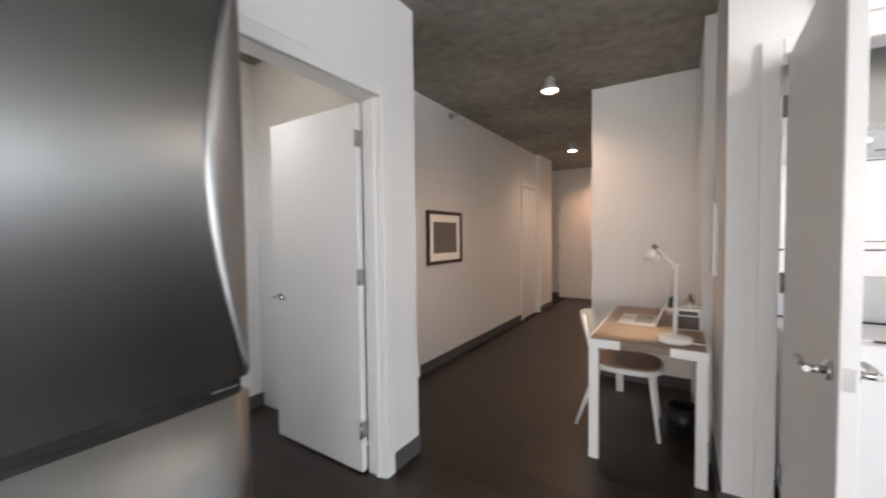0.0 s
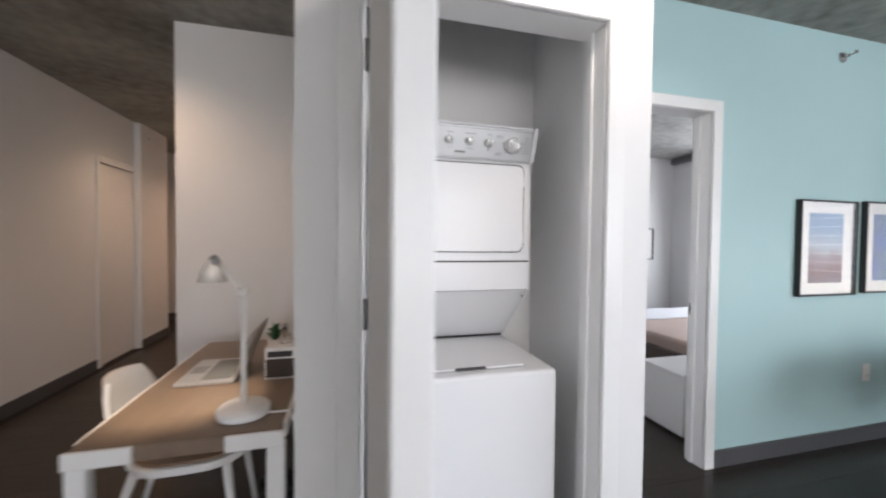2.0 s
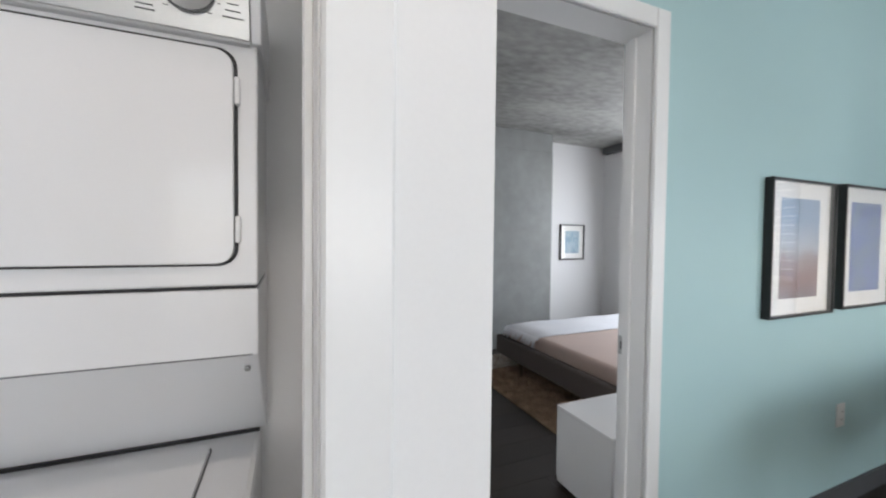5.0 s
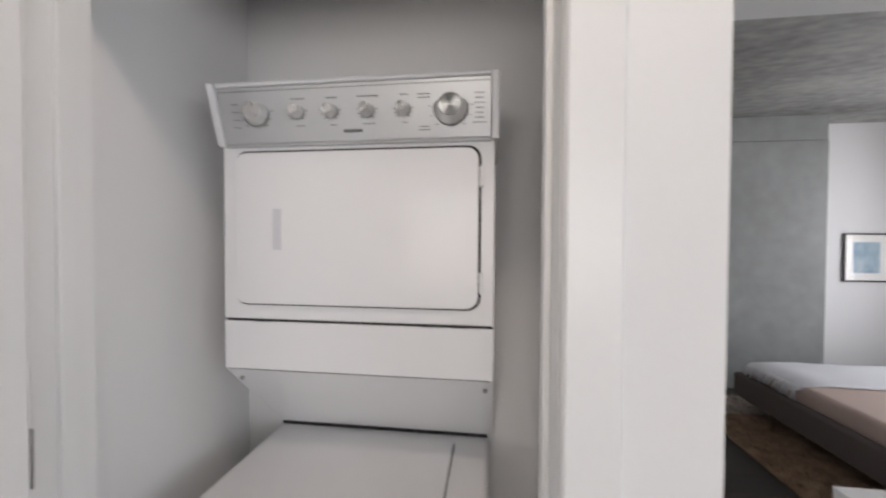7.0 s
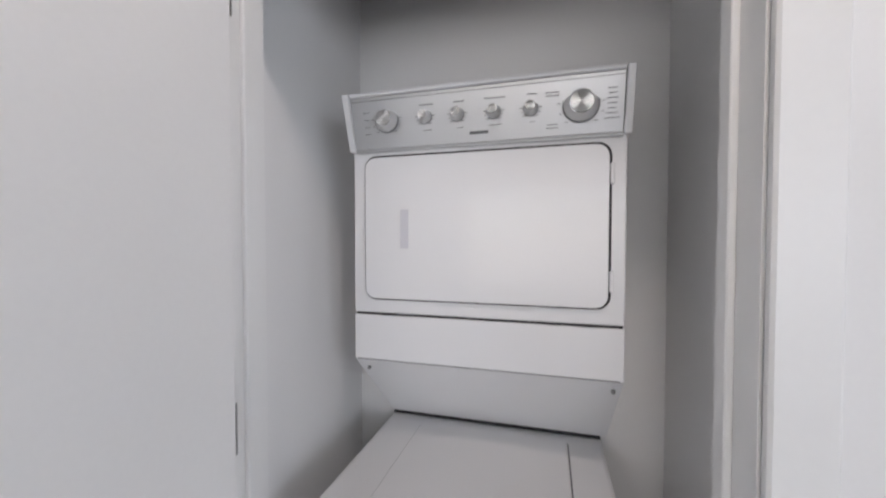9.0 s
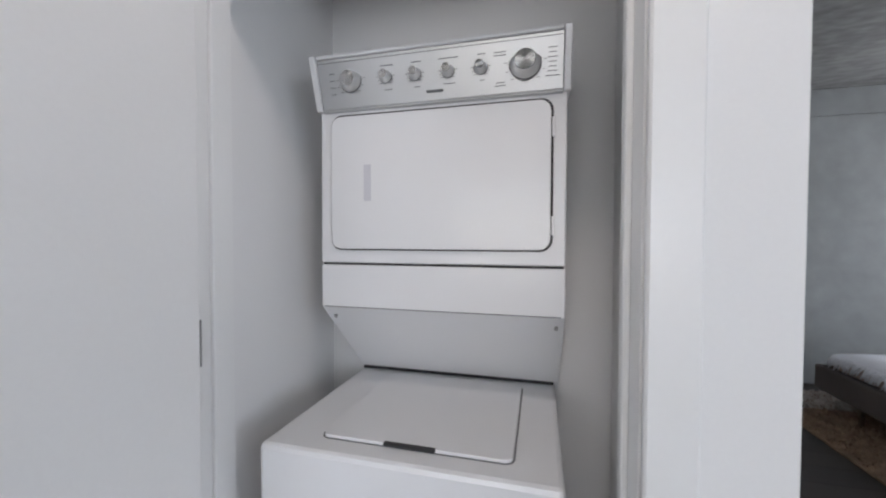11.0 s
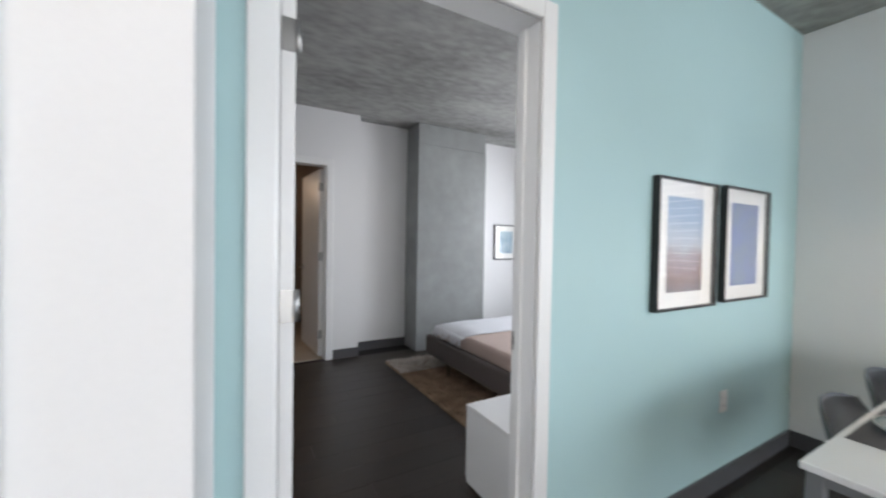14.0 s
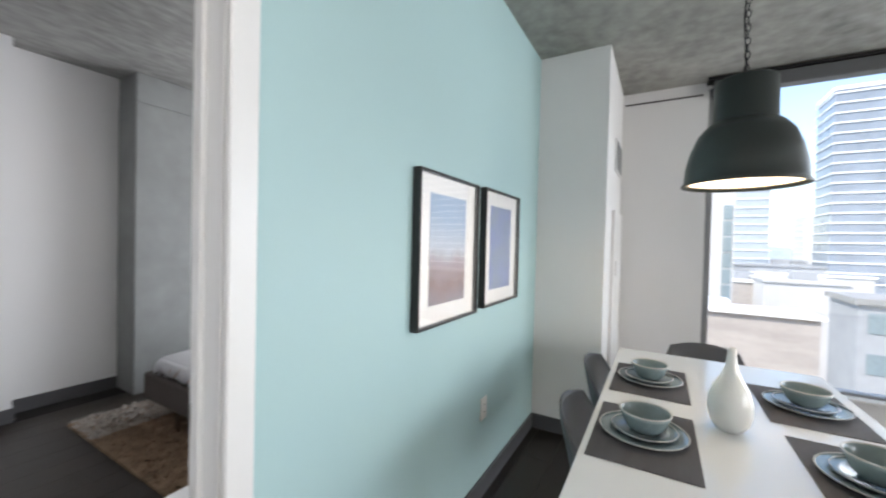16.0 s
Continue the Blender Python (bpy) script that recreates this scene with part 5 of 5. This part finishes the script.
# pier: grille and panel on the side towards the room
grille = thing("air_grille", "white slatted air grille on the pier", "air vent")
part("frame", boxes((4.70, 3.228, 1.90, 5.10, 3.24, 2.14), bevel=0.003), TRIM, grille)
for k in range(9):
    part("slat", boxes((4.72, 3.222, 1.918 + k * 0.024, 5.08, 3.2285, 1.929 + k * 0.024)), WINF, grille)
door_p = thing("utility_door", "white utility door panel on the pier", "cabinet door")
part("panel", boxes((4.62, 3.215, 0.12, 5.18, 3.24, 1.59), bevel=0.003), DOORW, door_p)
part("handle", boxes((4.66, 3.195, 1.10, 4.69, 3.2155, 1.22), bevel=0.004), TRIM, door_p)
thermo = thing("thermostat", "white wall thermostat beside the window", "thermostat")
part("body", boxes((5.20, 3.218, 1.16, 5.24, 3.24, 1.28), bevel=0.004), TRIM, thermo)

# big window: frame, mullions, panes, shade cassette
win = tagged(new("window_1"), "tall grey-framed window over the city", "window", kind="structure")
for b in ((5.27, 2.575, 0.30, 5.36, 2.618, 2.60), (5.27, 1.42, 0.345, 5.36, 1.48, 2.555), (5.27, -3.44, 0.345, 5.36, -3.39, 2.555), (5.27, -0.98, 0.345, 5.36, -0.92, 2.555), (5.27, -3.44, 0.30, 5.36, 2.574, 0.344), (5.27, -3.44, 2.556, 5.36, 2.574, 2.60)):
    part("window_frame", boxes(b, bevel=0.004), WINF, win)
for y0, y1 in ((1.4805, 2.5745), (-0.9195, 1.4195), (-3.3895, -0.9805)):
    pn = part("pane", boxes((5.312, y0, 0.3445, 5.320, y1, 2.5555)), GLASS, win)
    pn.visible_shadow = False
part("window_sill", boxes((5.20, -3.44, 0.3005, 5.2695, 2.60, 0.325), bevel=0.004), TRIM, win)
shade = thing("roller_shade", "dark grey roller shade cassette along the window head", "roller shade")
part("cassette", boxes((5.14, -3.2, 2.52, 5.245, 2.60, 2.615), bevel=0.006), BLIND, shade)
part("rail", boxes((5.12, -3.2, 2.618, 5.245, 2.66 - 0.02, 2.636)), BLACK, shade)
sh2 = thing("wall_reveal_strip", "thin black reveal line at the wall's top", "trim")
part("strip", boxes((5.243, 2.66, 2.545, 5.2495, 3.22, 2.556)), BLACK, sh2)

# added window out of view, round the south fill lamp
ws = tagged(new("window_2"), "added, unseen wide grey-framed window in the south wall", "window", kind="structure")
for b in ((-1.1, -3.55, 0.35, -1.05, -3.48, 2.55), (3.45, -3.55, 0.35, 3.5, -3.48, 2.55), (1.17, -3.55, 0.401, 1.23, -3.48, 2.499), (-1.049, -3.55, 0.35, 3.449, -3.48, 0.40), (-1.049, -3.55, 2.50, 3.449, -3.48, 2.55)):
    part("window_frame", boxes(b, bevel=0.004), WINF, ws)
for x0, x1 in ((-1.0495, 1.1695), (1.2305, 3.4495)):
    pn = part("pane", boxes((x0, -3.52, 0.4005, x1, -3.512, 2.4995)), GLASS, ws)
    pn.visible_shadow = False


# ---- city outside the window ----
# no air haze is built; far towers and ridge carry it in pale colours
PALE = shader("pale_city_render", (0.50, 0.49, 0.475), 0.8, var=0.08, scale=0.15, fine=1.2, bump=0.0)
BRICKP = shader("pale_brick", (0.40, 0.365, 0.335), 0.85, var=0.22, scale=0.5, fine=6.0, bump=0.1, stretch=(1, 1, 6))
TOWERG = shader("blue_tower_glass", (0.22, 0.255, 0.30), 0.3, var=0.2, scale=0.2, fine=1.4, bump=0.0)
BANDW = shader("white_spandrel_band", (0.84, 0.84, 0.84), 0.6, var=0.03, scale=0.3, fine=3, bump=0.0)
WINDK = shader("far_window_glass", (0.20, 0.25, 0.27), 0.2, var=0.2, scale=0.5, fine=3, bump=0.0)
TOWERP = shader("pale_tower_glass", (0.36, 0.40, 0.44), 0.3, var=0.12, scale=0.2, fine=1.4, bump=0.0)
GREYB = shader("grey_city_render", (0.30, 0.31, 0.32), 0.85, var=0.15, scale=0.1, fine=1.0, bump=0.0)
HILL = shader("haze_tinted_hill", (0.27, 0.31, 0.34), 0.95, var=0.15, scale=0.01, fine=0.08, bump=0.0)
STREET = shader("city_ground", (0.26, 0.26, 0.25), 0.9, var=0.25, scale=0.02, fine=0.3, bump=0.0)
structure("ground", boxes((5.6, -900, -30.2, 1600, 900, -30.0)), STREET, "pale hazy city ground far below", "ground")


def tower(name, label, x, y, w, d, top, floors, body, band, z0=-30):
    t = thing(name, label, "building")
    part("wall", boxes((x, y, z0, x + d, y + w, top)), body, t)
    part("roof", boxes((x - 0.2, y - 0.2, top, x + d + 0.2, y + w + 0.2, top + 0.8)), band, t)
    h = (top - z0) / floors
    me = None
    for k in range(floors):
        z = z0 + h * (k + 1) - 0.9
        if me is None:
            me = mesh_of("floor_band", boxes((x - 0.25, y - 0.25, 0, x + d + 0.25, y + w + 0.25, 0.30)), band)
        o = new("floor_band", me)
        o.location = (0, 0, z)
        o.parent = t
    return t


def block_with_windows(name, label, x, y, w, d, z0, top, cols, rows, body, cap=BANDW):
    t = thing(name, label, "building")
    part("wall", boxes((x, y, z0, x + d, y + w, top)), body, t)
    part("parapet", boxes((x - 0.3, y - 0.3, top, x + d + 0.3, y + w + 0.3, top + 0.5)), cap, t)
    cw, rh = w / cols, (top - z0) / rows
    me = mesh_of("window", boxes((x - 0.06, 0, 0, x + 0.05, cw * 0.55, rh * 0.5)), WINDK)
    for i in range(cols):
        for j in range(rows):
            o = new("window", me)
            o.location = (0, y + cw * (i + 0.22), z0 + rh * (j + 0.3))
            o.parent = t
    return t


tower("glass_tower", "hazy blue glass office tower with thin white floor bands", 130, -98.3, 65, 12, 41, 29, TOWERG, BANDW)
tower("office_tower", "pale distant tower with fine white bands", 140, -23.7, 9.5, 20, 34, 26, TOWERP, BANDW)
tower("far_tower", "far office tower with haze put into its pale colour", 330, -100, 22, 26, 24, 14, PALE, BANDW)
slim = thing("apartment_block", "pale block with one dark strip of stair windows", "building")
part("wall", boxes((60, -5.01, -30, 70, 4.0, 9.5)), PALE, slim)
part("parapet", boxes((59.8, -5.2, 9.5, 70.2, 4.2, 10.0)), BANDW, slim)
for k in range(6):
    part("window", boxes((59.9, -4.75, -5.0 + 2.0 * k, 60.05, -3.85, -3.2 + 2.0 * k)), WINDK, slim)

pl = thing("brick_parapet_building", "pale brick building with a white coping across the street", "building")
part("wall", boxes((16, -1.05, -30, 17.6, 6.0, -0.62)), BRICKP, pl)
part("coping", boxes((15.9, -1.15, -0.62, 17.7, 6.1, -0.55)), BANDW, pl)
part("roof_unit", boxes((16.6, 0.9, -0.55, 17.4, 1.5, -0.30), bevel=0.05), PALE, pl)

block_with_windows("podium_block", "low brick podium at the foot of the tower", 46, -48, 36.5, 6, -30, -3.0, 14, 8, GREYB, STREET)
rc = random.Random(5)
for k in range(22):
    x, y = rc.uniform(80, 420), 0
    y = 2.9 - (x - 1.6) * rc.uniform(0.11, 0.26)
    w, d, top = rc.uniform(10, 30), rc.uniform(12, 30), 1.3 - x * rc.uniform(0.030, 0.085)
    low = thing("warehouse", "low flat-roofed pale building in the haze", "building")
    part("wall", boxes((x, y - w / 2, -30, x + d, y + w / 2, top)), rc.choice([PALE, BRICKP, GREYB]), low)
    part("roof", boxes((x - 0.3, y - w / 2 - 0.3, top, x + d + 0.3, y + w / 2 + 0.3, top + 0.5)), rc.choice([BANDW, PALE, GREYB]), low)
    part("roof_unit", boxes((x + 2, y - 2, top + 0.5, x + 5, y + 1.5, top + 2.0)), GREYB, low)
    tagged(low, label="low flat-roofed pale building in the haze", category="building", group="low buildings")

# ridge on the horizon, its haze put into the colour
hv, hf = [], []
for i in range(121):
    y = -1500 + 25 * i
    h = 9 + 7 * math.exp(-((y + 165) / 70) ** 2) + 5 * math.sin(y * 0.011) + 2.5 * math.sin(y * 0.043 + 1)
    hv += [(900 + 20 * math.sin(y * 0.02), y, -30), (960, y, h), (1100, y, -30)]
for i in range(120):
    for k in (0, 1):
        q = 3 * i + k
        hf.append((q, q + 1, q + 4, q + 3))
hme = bpy.data.meshes.new("ridge")
hme.from_pydata(hv, [], hf)
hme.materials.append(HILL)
tagged(new("backdrop_ridge", hme), label="ridge on the horizon with haze put into its pale colour", category="hill", kind="structure")

# ---- floor planks and tiles ----
ROOMS = [(-1.62, -3.4, 5.24, 3.10), (1.08, 3.10, 4.28, 3.70), (-2.34, 3.10, -0.13, 4.66), (-2.28, 4.66, -1.01, 8.88), (-0.05, 3.70, 5.12, 6.76), (-3.05, 1.60, -1.62, 2.66), (-2.34, 2.80, -1.62, 3.10)]
PW, PL = 0.18, 1.22
rp = random.Random(21)
cache = {}
planks = []


def lay(x0, y0, x1, y1):
    key = (round(x1 - x0, 3), round(y1 - y0, 3))
    if key not in cache:
        w, d = x1 - x0, y1 - y0
        cache[key] = mesh_of("plank", boxes((0.0008, 0.0008, -0.005, w - 0.0008, d - 0.0008, 0.0)), PLANK)
    planks.append((cache[key], x0, y0))


for rx0, ry0, rx1, ry1 in ROOMS:
    j = 0
    y = ry0
    while y < ry1 - 0.01:
        yb = min(y + PW, ry1)
        x = rx0 - [0.0, 0.42, 0.84, 0.21, 0.63][j % 5]
        while x < rx1 - 0.01:
            xa, xb = max(x, rx0), min(x + PL, rx1)
            if xb - xa > 0.02:
                lay(xa, y, xb, yb)
            x += PL
        y, j = yb, j + 1
floor_ob = bpy.data.objects["floor"]
near = [p for p in planks if p[2] > 1.2]
near.sort(key=lambda p: (p[1] - 1.3) ** 2 + (p[2] - 3.6) ** 2)
kept = set(id(p) for p in near[:300])
for me, x, y in near[:300]:
    o = new("plank", me)
    o.location = (x, y, 0)
    o.parent = floor_ob
rest = [p for p in planks if id(p) not in kept]
vs, fs = [], []
for me, x, y in rest:
    i = len(vs)
    vs += [(v.co.x + x, v.co.y + y, v.co.z) for v in me.vertices]
    fs += [tuple(i + k for k in f.vertices) for f in me.polygons]
rme = bpy.data.meshes.new("plank_rest")
rme.from_pydata(vs, [], fs)
rme.materials.append(PLANK)
ro = new("plank_rest", rme)
ro.parent = floor_ob
tagged(ro, kind="stuff")

for host, x0, y0, x1, y1 in ((bpy.data.objects["floor_bath"], 0.22, 6.85, 2.38, 8.8), (bpy.data.objects["floor_corridor_bath"], -3.93, 2.8, -2.42, 5.75)):
    T = 0.305
    nx, ny = int((x1 - x0) / T + 0.999), int((y1 - y0) / T + 0.999)
    tm = {}
    for i in range(nx):
        for j in range(ny):
            w, d = min(T, x1 - x0 - i * T), min(T, y1 - y0 - j * T)
            k = (round(w, 3), round(d, 3))
            if k not in tm:
                tm[k] = mesh_of("tile", boxes((0.0015, 0.0015, 0.0, w - 0.0015, d - 0.0015, 0.004)), TILE)
            o = new("tile", tm[k])
            o.location = (x0 + i * T, y0 + j * T, 0)
            o.parent = host
